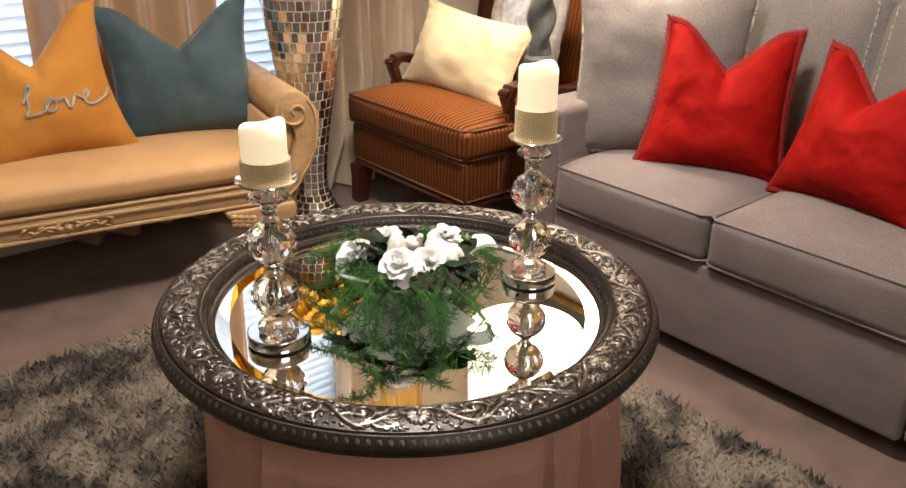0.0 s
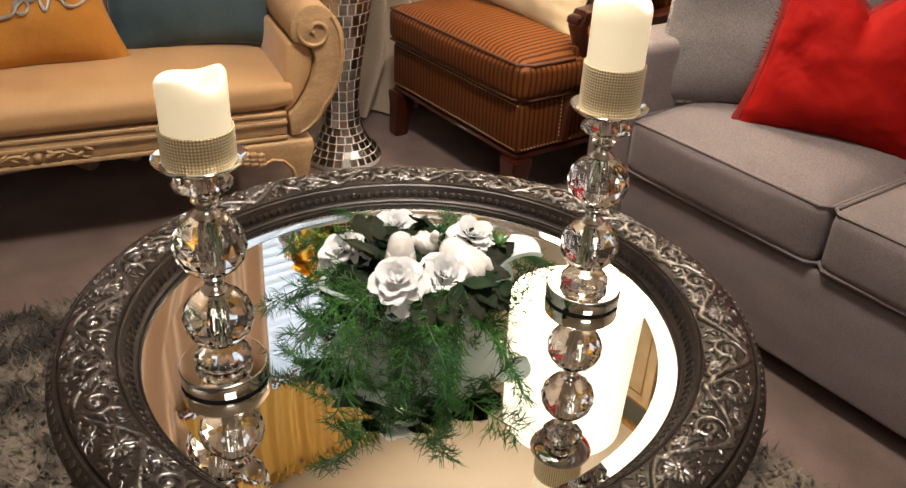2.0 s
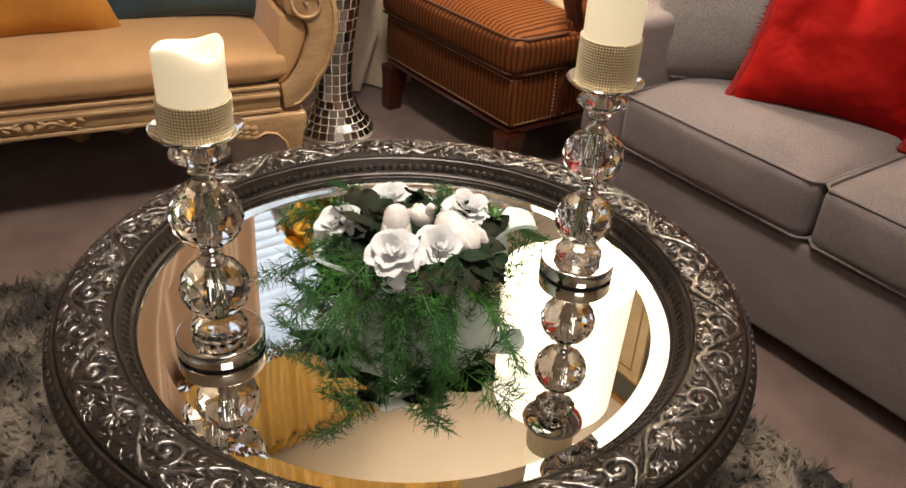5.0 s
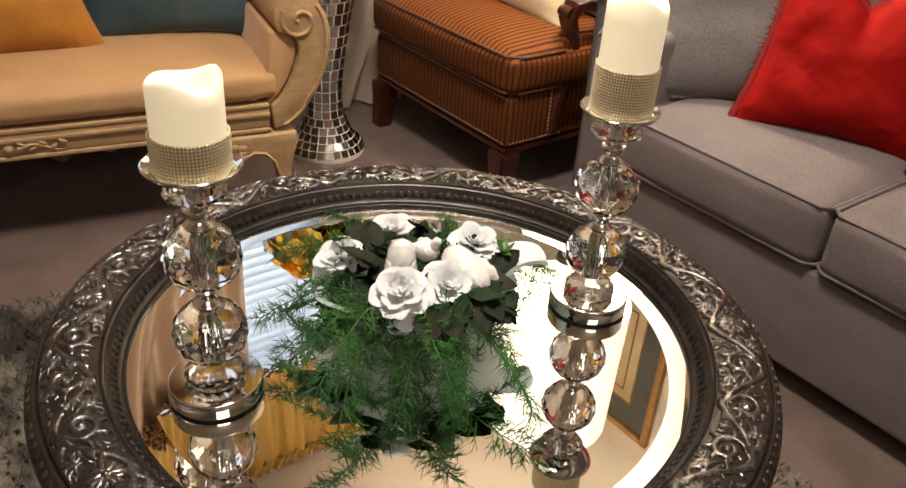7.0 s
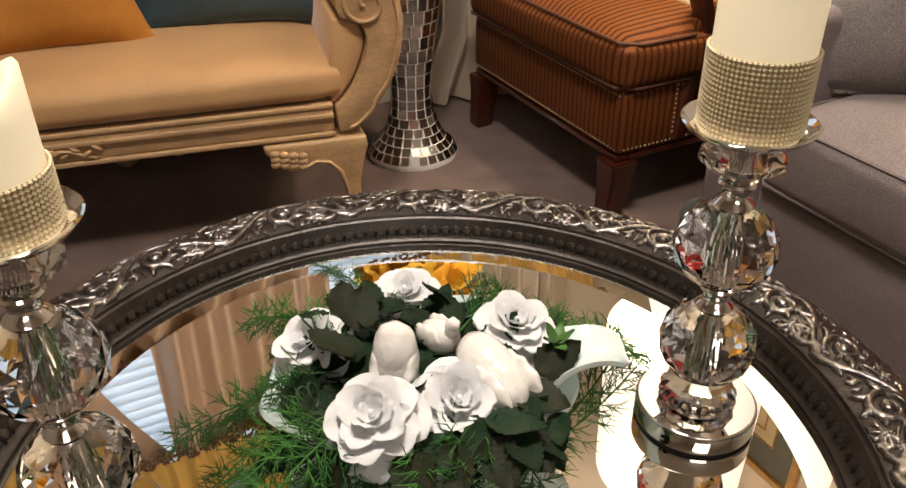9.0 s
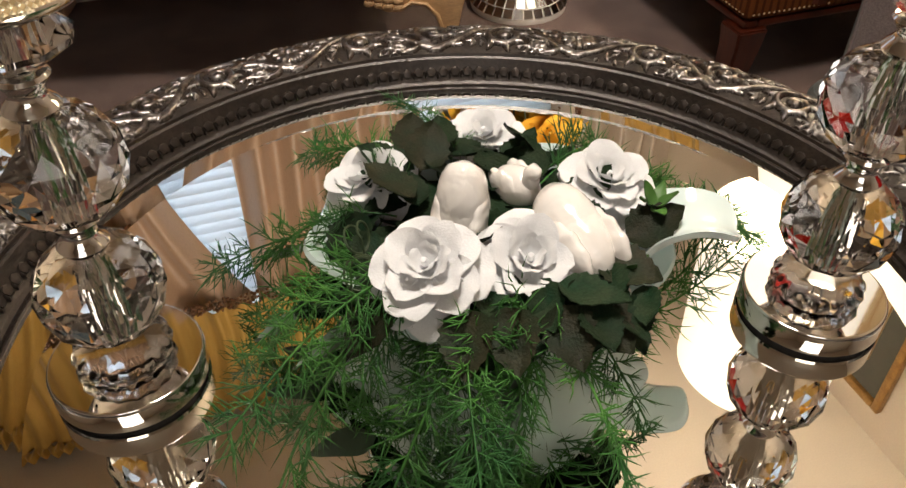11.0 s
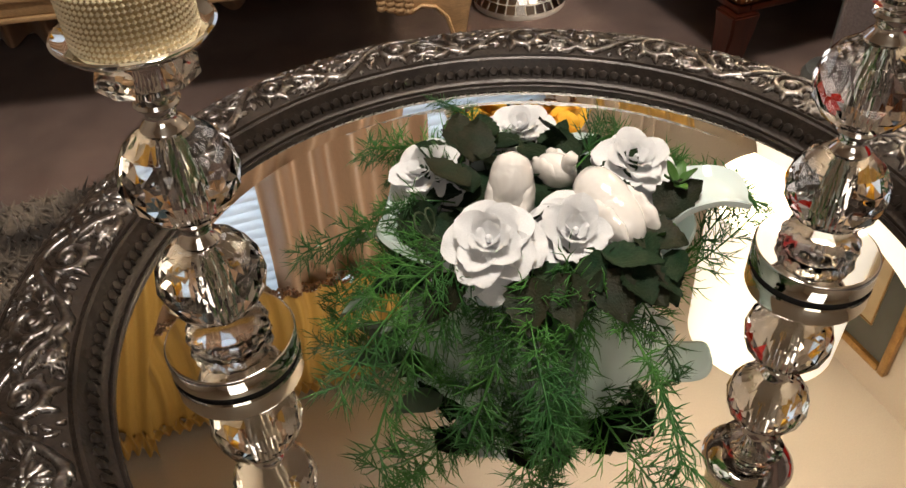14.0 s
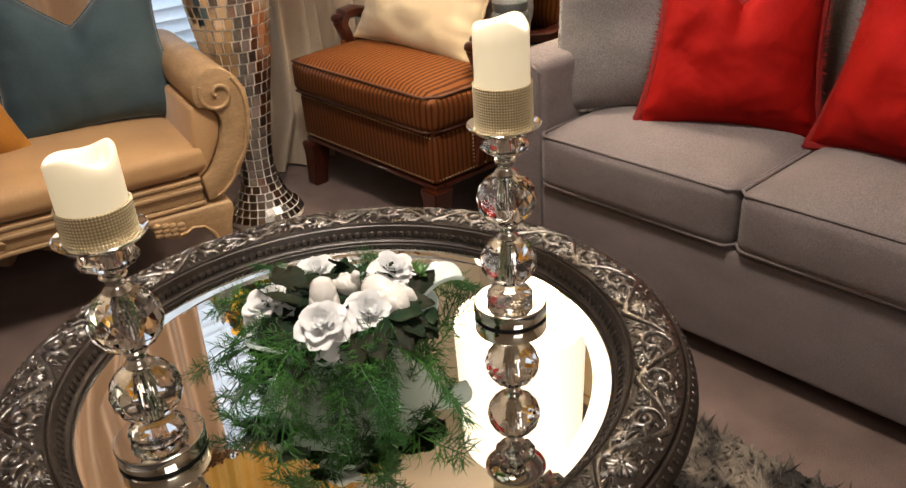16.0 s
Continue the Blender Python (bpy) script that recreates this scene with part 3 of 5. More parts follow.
for k in range(3):
    a = ang + 2.094 * k
    verts[:, k] = np.stack([px + wide * np.cos(a), py + wide * np.sin(a), np.full(count, 0.010)], 1)
lean_dir = rng.uniform(0, 6.28, count)
verts[:, 3] = np.stack([px + lean * np.cos(lean_dir), py + lean * np.sin(lean_dir), tall], 1)
base = np.arange(count) * 4
faces = np.concatenate([np.stack([base, base + 1, base + 3], 1), np.stack([base + 1, base + 2, base + 3], 1), np.stack([base + 2, base, base + 3], 1)])
me = bpy.data.meshes.new("pile")
me.from_pydata(verts.reshape(-1, 3).tolist(), [], faces.tolist())
me.materials.append(M_RUG)
me.shade_smooth()
tagged(part("pile", me, None, rug), kind="stuff")


# ---------------------------------------------------------------- the coffee table
GLASS = 0.475                                  # height of the mirror's face
table = thing("coffee_table", pose(0.0065, 0.001, 0), "round mirror-topped coffee table with a carved pewter frame", "coffee table")
part("mirror_top", lathe([(0.0, GLASS), (0.15, GLASS), (0.3395, GLASS), (0.3395, GLASS + 0.00002), (0.3645, GLASS + 0.0026), (0.3645, GLASS - 0.008), (0, GLASS - 0.008)], 128), M_MIRROR, table, "bevelled mirror glass", angle=2)


def ring_top(r):
    return 0.509 + 0.009 * (1 - ((r - 0.424) / 0.036) ** 2)


profile = [(0.355, GLASS - 0.010), (0.3646, GLASS - 0.0095), (0.3646, GLASS + 0.0060), (0.3660, GLASS + 0.0072), (0.3680, GLASS + 0.0066), (0.3690, GLASS + 0.0095), (0.3712, GLASS + 0.0105), (0.3735, GLASS + 0.0125), (0.3815, GLASS + 0.0240), (0.3860, GLASS + 0.0325), (0.3885, GLASS + 0.0342), (0.3905, GLASS + 0.0330)]
profile += [(r, ring_top(r)) for r in np.linspace(0.392, 0.456, 9)]
profile += [(0.4575, 0.506), (0.4595, 0.5085), (0.4625, 0.508), (0.4655, 0.505), (0.4700, 0.499), (0.4735, 0.493), (0.4745, 0.488), (0.473, 0.483), (0.469, 0.479), (0.4685, 0.476), (0.465, 0.473), (0.457, 0.470), (0.44, 0.4685), (0.360, 0.464), (0.355, 0.464), (0.355, GLASS - 0.010)]
part("frame", lathe(profile, 160), M_FRAME, table, "dark pewter-painted moulded frame", angle=25)

# egg moulding inside, slanted leaf tips on the outer roll
bm = bmesh.new()
for i in range(176):
    a = 360 * i / 176
    m = pose(0, 0, 0, 0, 0, a) @ pose(0.3782, 0, GLASS + 0.0205, 0, -54, 0) @ Matrix.Diagonal((0.0062, 0.0064, 0.0026, 1))
    bmesh.ops.create_icosphere(bm, subdivisions=1, radius=1, matrix=m)
    m = pose(0, 0, 0, 0, 0, a + 1.02) @ pose(0.3762, 0, GLASS + 0.0180, 0, -54, 0) @ Matrix.Diagonal((0.0048, 0.0016, 0.0028, 1))
    bmesh.ops.create_icosphere(bm, subdivisions=1, radius=1, matrix=m)
tagged(part("egg_moulding", bm, M_EGG, table), kind="stuff")
bm = bmesh.new()
for i in range(184):
    a = 360 * i / 184
    m = pose(0, 0, 0, 0, 0, a) @ pose(0.4680, 0, 0.5015, 0, 48, 0) @ pose(0, 0, 0, 0, 0, 20) @ Matrix.Diagonal((0.0058, 0.0042, 0.0026, 1))
    bmesh.ops.create_icosphere(bm, subdivisions=1, radius=1, matrix=m)
tagged(part("leaf_tip_moulding", bm, M_TIP, table), kind="stuff")

R_CARVE = 0.424


CARVE_LONG = 2 * math.pi * R_CARVE / 8          # one repeat of the carving
NX, NY = 330, 64
carve_x = np.linspace(0, CARVE_LONG, NX + 1)
carve_y = np.linspace(-0.0315, 0.0315, NY + 1)
relief = np.zeros((NX + 1, NY + 1))


def stroke(points, width, high, ends=(0.4, 0.4)):
    """Raises a rounded ridge along points of the band; ends are its widths at start and finish."""
    pts = np.array(points)
    runs = np.concatenate([[0], np.cumsum(np.hypot(*np.diff(pts, axis=0).T))])
    count = max(4, int(runs[-1] / 0.0011))
    for k in np.linspace(0, 1, count):
        x, y = (np.interp(k * runs[-1], runs, pts[:, c]) for c in (0, 1))
        r = width * (ends[0] * (1 - k) + ends[1] * k + (1 - 0.5 * (ends[0] + ends[1])) * math.sin(math.pi * k))
        r = max(r, 0.0009)
        y = min(max(y, -0.0315 + r), 0.0315 - r)
        for shift in (-CARVE_LONG, 0, CARVE_LONG):
            i0, i1 = np.searchsorted(carve_x, (x + shift - r, x + shift + r))
            j0, j1 = np.searchsorted(carve_y, (y - r, y + r))
            if i1 <= i0 or j1 <= j0:
                continue
            d2 = ((carve_x[i0:i1, None] - x - shift) ** 2 + (carve_y[None, j0:j1] - y) ** 2) / (r * r)
            rise = high * min(1.0, 0.35 + r / width) * np.sqrt(np.maximum(0, 1 - d2))
            relief[i0:i1, j0:j1] = np.maximum(relief[i0:i1, j0:j1], rise)


def spiral(cx, cy, size, turns, hand, start, width, high):
    a = np.linspace(0, 1, 40)
    rad = size * (1 - 0.82 * a)
    ang = start + hand * turns * 2 * math.pi * a
    pts = np.stack([cx + rad * np.cos(ang) * 1.12, cy + rad * np.sin(ang)], 1)
    stroke(pts, width, high, (0.8, 0.7))
    stroke([(cx - 0.001, cy), (cx + 0.001, cy)], width * 1.5, high * 1.25, (0.9, 0.9))
    for k in (4, 8, 12, 16, 21):                # leaves that break off its back
        p = pts[k]
        out = np.array([math.cos(ang[k]), math.sin(ang[k])])
        fore = np.array([-out[1], out[0]]) * hand
        ln = 0.019 - 0.0005 * k
        stroke([p, p + out * ln * 0.35 + fore * ln * 0.5, p + out * ln * 0.85 + fore * ln * 0.75], width * 0.85, high * 0.9, (0.7, 0.15))
    return pts


def blossom(cx, cy, size, petals, high):
    for i in range(petals):
        a = 2 * math.pi * i / petals + 0.3
        for spread in (-0.22, 0.22):
            stroke([(cx + size * 0.3 * math.cos(a), cy + size * 0.3 * math.sin(a)), (cx + size * math.cos(a + spread), cy + size * math.sin(a + spread))], size * 0.26, high, (0.5, 0.8))
    stroke([(cx, cy), (cx + 0.0005, cy)], size * 0.30, high * 1.4, (1, 1))


rnd = random.Random(14)
quarter = CARVE_LONG / 4
for q in range(4):
    x0, hand = q * quarter, 1 if q % 2 else -1
    k = np.linspace(0, 1, 20)
    stroke(np.stack([x0 + quarter * k, hand * 0.024 * np.sin(math.pi * k)], 1), 0.0047, 0.0040, (0.8, 0.8))
    if q != 2:
        spiral(x0 + quarter * 0.50, -hand * 0.003, 0.0185 + 0.002 * (q % 2), 1.35, -hand, hand * 1.2, 0.0047, 0.0046)
    else:
        blossom(x0 + quarter * 0.50, -hand * 0.002, 0.0165, 7, 0.0046)
    spiral(x0 + quarter * 0.98, hand * 0.020, 0.0092, 1.2, hand, hand * -2.0, 0.0027, 0.0040)
    spiral(x0 + quarter * 0.03, -hand * 0.019, 0.0085, 1.1, -hand, hand * 0.6, 0.0025, 0.0038)
    for i in range(5):                          # long leaves springing from the stem
        k = 0.12 + 0.19 * i
        p = np.array([x0 + quarter * k, hand * 0.024 * math.sin(math.pi * k)])
        side = hand * (1 if i % 2 else -1)
        stroke([p, p + (0.010, side * 0.006), p + (0.026, side * 0.009)], 0.0044, 0.0042, (0.6, 0.1))
for i in range(420):                            # small leaves and berries in the empty ground
    x, y = rnd.uniform(0, CARVE_LONG), rnd.uniform(-0.028, 0.028)
    a, ln = rnd.uniform(0, 6.28), rnd.uniform(0.004, 0.012)
    near = relief[np.abs(carve_x - x) < 0.0032][:, np.abs(carve_y - y) < 0.0032]
    if near.max() < 0.0012:
        stroke([(x, y), (x + ln * 0.5 * math.cos(a + 0.4), y + ln * 0.5 * math.sin(a + 0.4)), (x + ln * math.cos(a), y + ln * math.sin(a))], rnd.uniform(0.0022, 0.0032), rnd.uniform(0.0026, 0.0036), (0.8, 0.2))

grid_x, grid_y = np.meshgrid(carve_x, carve_y, indexing="ij")
turn_at, r_at = grid_x / R_CARVE, R_CARVE + grid_y
z_at = 0.509 + 0.009 * (1 - ((r_at - 0.424) / 0.036) ** 2) + relief - 0.0006
where_at = np.stack([r_at * np.cos(turn_at), r_at * np.sin(turn_at), z_at], 2).reshape(-1, 3)
index = np.arange((NX + 1) * (NY + 1)).reshape(NX + 1, NY + 1)
quads = np.stack([index[:-1, :-1], index[1:, :-1], index[1:, 1:], index[:-1, 1:]], 2).reshape(-1, 4)
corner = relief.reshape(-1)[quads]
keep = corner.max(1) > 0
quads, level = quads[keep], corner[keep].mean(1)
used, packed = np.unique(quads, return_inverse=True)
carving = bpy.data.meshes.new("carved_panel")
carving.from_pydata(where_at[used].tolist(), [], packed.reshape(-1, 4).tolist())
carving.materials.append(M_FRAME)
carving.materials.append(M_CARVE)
# tops silver, low flanks dark: rubbed finish plus highlight and recess shade by height
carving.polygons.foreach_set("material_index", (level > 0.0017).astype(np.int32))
carving.shade_smooth()
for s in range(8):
    part("carved_panel", carving, None, table, "rubbed silver scroll and leaf carving, highlights and recess shade in its colours", m=pose(0, 0, 0, 0, 0, 45 * s + 20))


def skirt(a, r, z):
    t = 1 - z / 0.460
    pleat = sum(math.exp(-((math.degrees(a) - c + 180) % 360 - 180) ** 2 / (2 * w * w)) * math.cos(math.radians(((math.degrees(a) - c) * 22))) for c, w in ((300, 9), (245, 7), (190, 8), (20, 9), (110, 9)))
    deg = math.degrees(a)
    flap = sum(0.027 * max(0.0, 1 - (deg - c) / w) for c, w in ((306, 7), (319, 6), (329, 6), (336, 6), (343, 8), (236, 7), (150, 7), (58, 6)) if 0 <= deg - c < w)
    return r + flap * (0.5 + t) + 0.010 * t + 0.008 * pleat * (0.35 + t) + 0.004 * math.sin(9 * a + 3 * z * 8) * t, z


part("skirt", lathe([(0.398, 0.004), (0.398, 0.10), (0.398, 0.20), (0.397, 0.30), (0.397, 0.352), (0.397, 0.356), (0.3935, 0.360), (0.394, 0.40), (0.394, 0.4660), (0.0, 0.4660)], 520, wobble=lambda a, r, z: skirt(a, r, z) if z < 0.4655 else (r, z)), M_CLOTH, table, "dusty pink cloth-covered drum base with tucked pleats", angle=70)


# ---------------------------------------------------------------- candle holders and candles
def facet_ball(radius, rows=9, cols=14, squash=1.0):
    """A cut crystal ball with staggered facets and a bore through it."""
    bm = bmesh.new()
    rings = []
    for j in range(rows + 1):
        t = -0.93 + 1.86 * j / rows
        t = math.sin(t * math.pi / 2)
        r = radius * math.sqrt(max(0.0, 1 - t * t))
        rings.append([bm.verts.new((r * math.cos(2 * math.pi * (i + 0.5 * (j % 2)) / cols), r * math.sin(2 * math.pi * (i + 0.5 * (j % 2)) / cols), radius * t * squash)) for i in range(cols)])
    for j in range(rows):
        a, b = rings[j], rings[j + 1]
        for i in range(cols):
            k = (i + 1) % cols
            if j % 2 == 0:
                bm.faces.new((a[i], a[k], b[i]))
                bm.faces.new((a[k], b[k], b[i]))
            else:
                bm.faces.new((a[i], a[k], b[k]))
                bm.faces.new((a[i], b[k], b[i]))
    bm.faces.new(rings[0][::-1])
    bm.faces.new(rings[-1])
    return bm


def fluted_rod(z0, z1, r):
    bm = bmesh.new()
    n, rows = 40, 8
    rings = []
    for j in range(rows + 1):
        k = j / rows
        ring = []
        for i in range(n):
            rr = r * (0.78 + 0.25 * math.sin(math.pi * k)) * (1 + 0.10 * math.cos(10 * 2 * math.pi * i / n))
            ring.append(bm.verts.new((rr * math.cos(2 * math.pi * i / n), rr * math.sin(2 * math.pi * i / n), z0 + (z1 - z0) * k)))
        rings.append(ring)
    for a, b in zip(rings, rings[1:]):
        for i in range(n):
            bm.faces.new((a[i], a[(i + 1) % n], b[(i + 1) % n], b[i]))
    bm.faces.new(rings[0][::-1])
    bm.faces.new(rings[-1])
    return bm


PLATE = 0.3005
holder = thing("candle_holder", pose(0.250, 0.110, GLASS, 0, 0, 25), "tall crystal ball and chrome candle holder standing on the mirror", "candle holder", "candle holders on the table")
part("foot_pad", lathe([(0, 0), (0.0525, 0), (0.0525, 0.0035), (0, 0.0035)], 64), M_FELT, holder, "black felt pad")
part("base", lathe([(0, 0.0035), (0.0545, 0.0035), (0.0558, 0.005), (0.0558, 0.022), (0.0550, 0.0238), (0.0542, 0.0244), (0.0536, 0.0245), (0.0530, 0.0245), (0.02, 0.0245), (0, 0.0245)], 96), M_CHROME, holder, "polished chrome disc", angle=30)
part("crystal_cup", lathe([(0, 0.0250), (0.030, 0.0250), (0.0340, 0.0285), (0.0352, 0.0335), (0.0335, 0.0385), (0.0290, 0.0430), (0.0220, 0.0465), (0.0130, 0.0490), (0.0, 0.0490)], 96, wobble=lambda a, rr, z: (rr * (1 + (0.025 * math.cos(16 * a) if 0.026 < z < 0.046 else 0)), z)), M_CRYSTAL, holder, "clear ribbed crystal dome", angle=35)
for zc in (0.0925, 0.1940):
    ball = part("crystal_ball", facet_ball(0.0438, 8, 13, 0.92), M_CRYSTAL, holder, m=pose(0, 0, zc, 0, 0, 40 * zc), smooth=False)
    part("fluted_core", fluted_rod(-0.032, 0.032, 0.0080), M_CHROME, ball, angle=50)
for z0 in (0.1333, 0.2340):
    part("collar", lathe([(0, z0 - 0.003), (0.0155, z0 - 0.003), (0.0168, z0), (0.0148, z0 + 0.003), (0.0115, z0 + 0.0065), (0.0105, z0 + 0.0098), (0.0115, z0 + 0.013), (0.0145, z0 + 0.0165), (0.0160, z0 + 0.0192), (0.0145, z0 + 0.0215), (0, z0 + 0.0215)], 40), M_CHROME, holder, angle=40)
bm = bmesh.new()
rings = []
for r, zz, tw in ((0.012, 0.2575, 0), (0.035, 0.2730, 0.5), (0.035, 0.2765, 0.5), (0.020, 0.2910, 0)):
    rings.append([bm.verts.new((r * math.cos(2 * math.pi * (i + tw) / 10), r * math.sin(2 * math.pi * (i + tw) / 10), zz)) for i in range(10)])
for a, b in zip(rings, rings[1:]):
    for i in range(10):
        bm.faces.new((a[i], a[(i + 1) % 10], b[(i + 1) % 10], b[i]))
bm.faces.new(rings[0][::-1])
bm.faces.new(rings[-1])
part("crystal_bobeche", bm, M_CRYSTAL, holder, smooth=False)
part("stem", lathe([(0, 0.2540), (0.0085, 0.2540), (0.0070, 0.2660), (0.0080, 0.2890), (0.016, 0.2955), (0, 0.2960)], 24), M_CHROME, holder)
part("plate", lathe([(0, PLATE - 0.0045), (0.030, PLATE - 0.0045), (0.046, PLATE - 0.001), (0.0505, PLATE + 0.0035), (0.0520, PLATE + 0.0060), (0.0502, PLATE + 0.0068), (0.0445, PLATE + 0.0015), (0.040, PLATE), (0, PLATE)], 72), M_CHROME, holder, "chrome drip plate", angle=50)
copy_thing(holder, pose(-0.222, -0.134, GLASS))


def candle(x, y, tall, band, seed, label, shelf=PLATE):
    r = 0.0375
    ob = thing("pillar_candle", pose(x, y, GLASS + shelf, 0, 0, seed * 40), label, "candle", "candles on the holders")

    def melt(a, rr, z):
        return rr, z + (0.005 * math.sin(2 * a + seed) + 0.004 * math.sin(3 * a + 2 * seed) if z > tall - 0.02 else 0)
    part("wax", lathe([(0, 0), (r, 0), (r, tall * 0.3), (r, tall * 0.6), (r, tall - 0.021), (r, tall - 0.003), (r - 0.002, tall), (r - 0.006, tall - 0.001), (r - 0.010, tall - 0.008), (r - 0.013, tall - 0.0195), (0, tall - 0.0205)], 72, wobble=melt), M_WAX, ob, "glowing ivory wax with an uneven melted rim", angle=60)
    bm = lathe([(r + 0.0006, 0.001), (r + 0.0016, 0.001), (r + 0.0016, band), (r + 0.0006, band)], 72)
    sleeve = part("rhinestone_band", bm, M_BAND, ob, "champagne band set with rows of rhinestones")
    n = 66
    pitch = 2 * math.pi * (r + 0.0016) / n
    rows = int(band / pitch)
    stones = bmesh.new()
    for j in range(rows):
        for i in range(n):
            a = 2 * math.pi * i / n
            c, s, z = math.cos(a), math.sin(a), 0.001 + (j + 0.5) * band / rows
            q = pitch * 0.47
            base = [stones.verts.new(((r + 0.0016) * c - s * dx, (r + 0.0016) * s + c * dx, z + dz)) for dx, dz in ((-q, 0), (0, -q), (q, 0), (0, q))]
            q *= 0.45
            top = [stones.verts.new(((r + 0.0034) * c - s * dx, (r + 0.0034) * s + c * dx, z + dz)) for dx, dz in ((-q, 0), (0, -q), (q, 0), (0, q))]
            for k in range(4):
                stones.faces.new((base[k], base[(k + 1) % 4], top[(k + 1) % 4], top[k]))
            stones.faces.new(top)
    tagged(part("stone_setting", stones, M_STONE, sleeve, smooth=False), kind="stuff")


candle(-0.222, -0.134, 0.096, 0.041, 1, "short ivory pillar candle with a rhinestone band, lit")
candle(0.250, 0.110, 0.143, 0.064, 2, "tall ivory pillar candle with a rhinestone band, lit")


# ---------------------------------------------------------------- scatter cushions
def cushion(name, m, w, h, thick, mat, label, chop=0.0, piping=None, pipe_r=0.004, fringe=None, seed=1, sag=0.3, ears=0.05, pinch=0.0):
    ob = thing(name, m, label, "cushion", "scatter cushions")
    bm, edge, place = pillow(w, h, thick, chop, seed=seed, sag=sag, ears=ears, pinch=pinch)
    part("cover", bm, mat, ob, angle=80)
    if piping:
        part("piping", tube(edge, pipe_r, 7, closed=True), piping, ob)
    if fringe:
        rnd = random.Random(seed)
        bm = bmesh.new()
        mid = Vector((0, 0, h / 2))
        n = len(edge)
        for i in range(n):
            a, b = edge[i], edge[(i + 1) % n]
            steps = max(2, int((b - a).length / 0.0022))
            for k in range(steps):
                p = a.lerp(b, k / steps)
                out = (p - mid)
                out.y = 0
                out.normalize()
                side = Vector((-out.z, 0, out.x))
                tip = p + out * rnd.uniform(0.018, 0.027) + side * rnd.uniform(-0.006, 0.006) + Vector((0, rnd.uniform(-0.008, 0.008), 0))
                root = p - out * 0.006
                vs = [bm.verts.new(root + side * 0.0030 * c + Vector((0, 0.0030 * s, 0))) for c, s in ((1, 0), (-0.5, 0.87), (-0.5, -0.87))]
                t = bm.verts.new(tip)
                for q in range(3):
                    bm.faces.new((vs[q], vs[(q + 1) % 3], t))
        tube(edge, 0.012, 7, bm, closed=True)
        tagged(part("fringe", bm, fringe, ob, "short brush fringe"), kind="stuff")
    return ob, place


# ---------------------------------------------------------------- grey sofa
sofa = thing("sofa", ROOM, "grey linen sofa with two loose seat cushions", "sofa")
S_U, S_L, S_G, S_R = 0.927, 0.484, -0.060, -0.614
part("base", box((S_U + 0.012, S_R - 0.002, 0.055), (1.80, S_L + 0.002, 0.305), 0.014, 3), M_GREY, sofa, angle=60)
for v0, v1 in ((S_L + 0.003, S_L + 0.155), (S_R - 0.155, S_R - 0.003)):
    arm = part("arm", box((S_U + 0.02, v0, 0.055), (1.84, v1, 0.615), 0.028, 4), M_GREY, sofa, angle=60)
    rim = [(S_U + 0.024, v0 + 0.012, z) for z in np.linspace(0.07, 0.59, 10)] + [(S_U + 0.024, v, 0.602) for v in np.linspace(v0 + 0.03, v1 - 0.03, 6)] + [(S_U + 0.024, v1 - 0.012, z) for z in np.linspace(0.59, 0.07, 10)]
    part("piping", tube(rim, 0.004, 6), M_GREY, arm)
part("back", box((1.60, S_R - 0.10, 0.055), (1.92, S_L + 0.10, 0.86), 0.04, 4), M_GREY, sofa, angle=60)
for v0, v1 in ((S_G, S_L), (S_R, S_G)):
    seat = part("seat_cushion", soft_block((S_U - 0.005, v0 + 0.003, 0.307), (1.52, v1 - 0.003, 0.453), 0.030, 0.010, 16, crown=0.022), M_GREY, sofa, angle=80)
    for zz in (0.316, 0.444):
        ring = []
        for (ua, va), (ub, vb) in (((S_U, v0 + 0.022), (S_U, v1 - 0.022)), ((S_U + 0.018, v1 - 0.004), (1.50, v1 - 0.004))):
            ring += [(ua + (ub - ua) * k, va + (vb - va) * k, zz) for k in np.linspace(0, 1, 12)]
        ring = [(1.50, v0 + 0.004, zz), (S_U + 0.018, v0 + 0.004, zz)] + ring
        part("piping", tube(ring, 0.0042, 6), M_GREY, seat)
for v0, v1 in ((-0.13, 0.44), (S_R + 0.01, -0.14)):
    c = part("back_cushion", soft_block((-0.09, v0, 0), (0.10, v1, 0.50), 0.05, 0.035, 14), M_GREYLIGHT, sofa, m=pose(1.53, 0, 0.465, 0, 12, 0), angle=80)
    ring = [(-0.075, v, 0.475) for v in np.linspace(v0 + 0.035, v1 - 0.035, 8)]
    ring = [(-0.078, v0 + 0.02, z) for z in np.linspace(0.04, 0.46, 8)] + ring + [(-0.078, v1 - 0.02, z) for z in np.linspace(0.46, 0.04, 8)]
    part("piping", tube(ring, 0.004, 6), M_GREYPIPE, c)
for u, v in ((1.0, S_L + 0.08), (1.0, S_R - 0.08), (1.75, S_L + 0.08), (1.75, S_R - 0.08)):
    part("foot", lathe([(0, 0), (0.022, 0), (0.03, 0.056), (0, 0.056)], 16), M_DARKBACK, sofa, m=pose(u, v, 0))

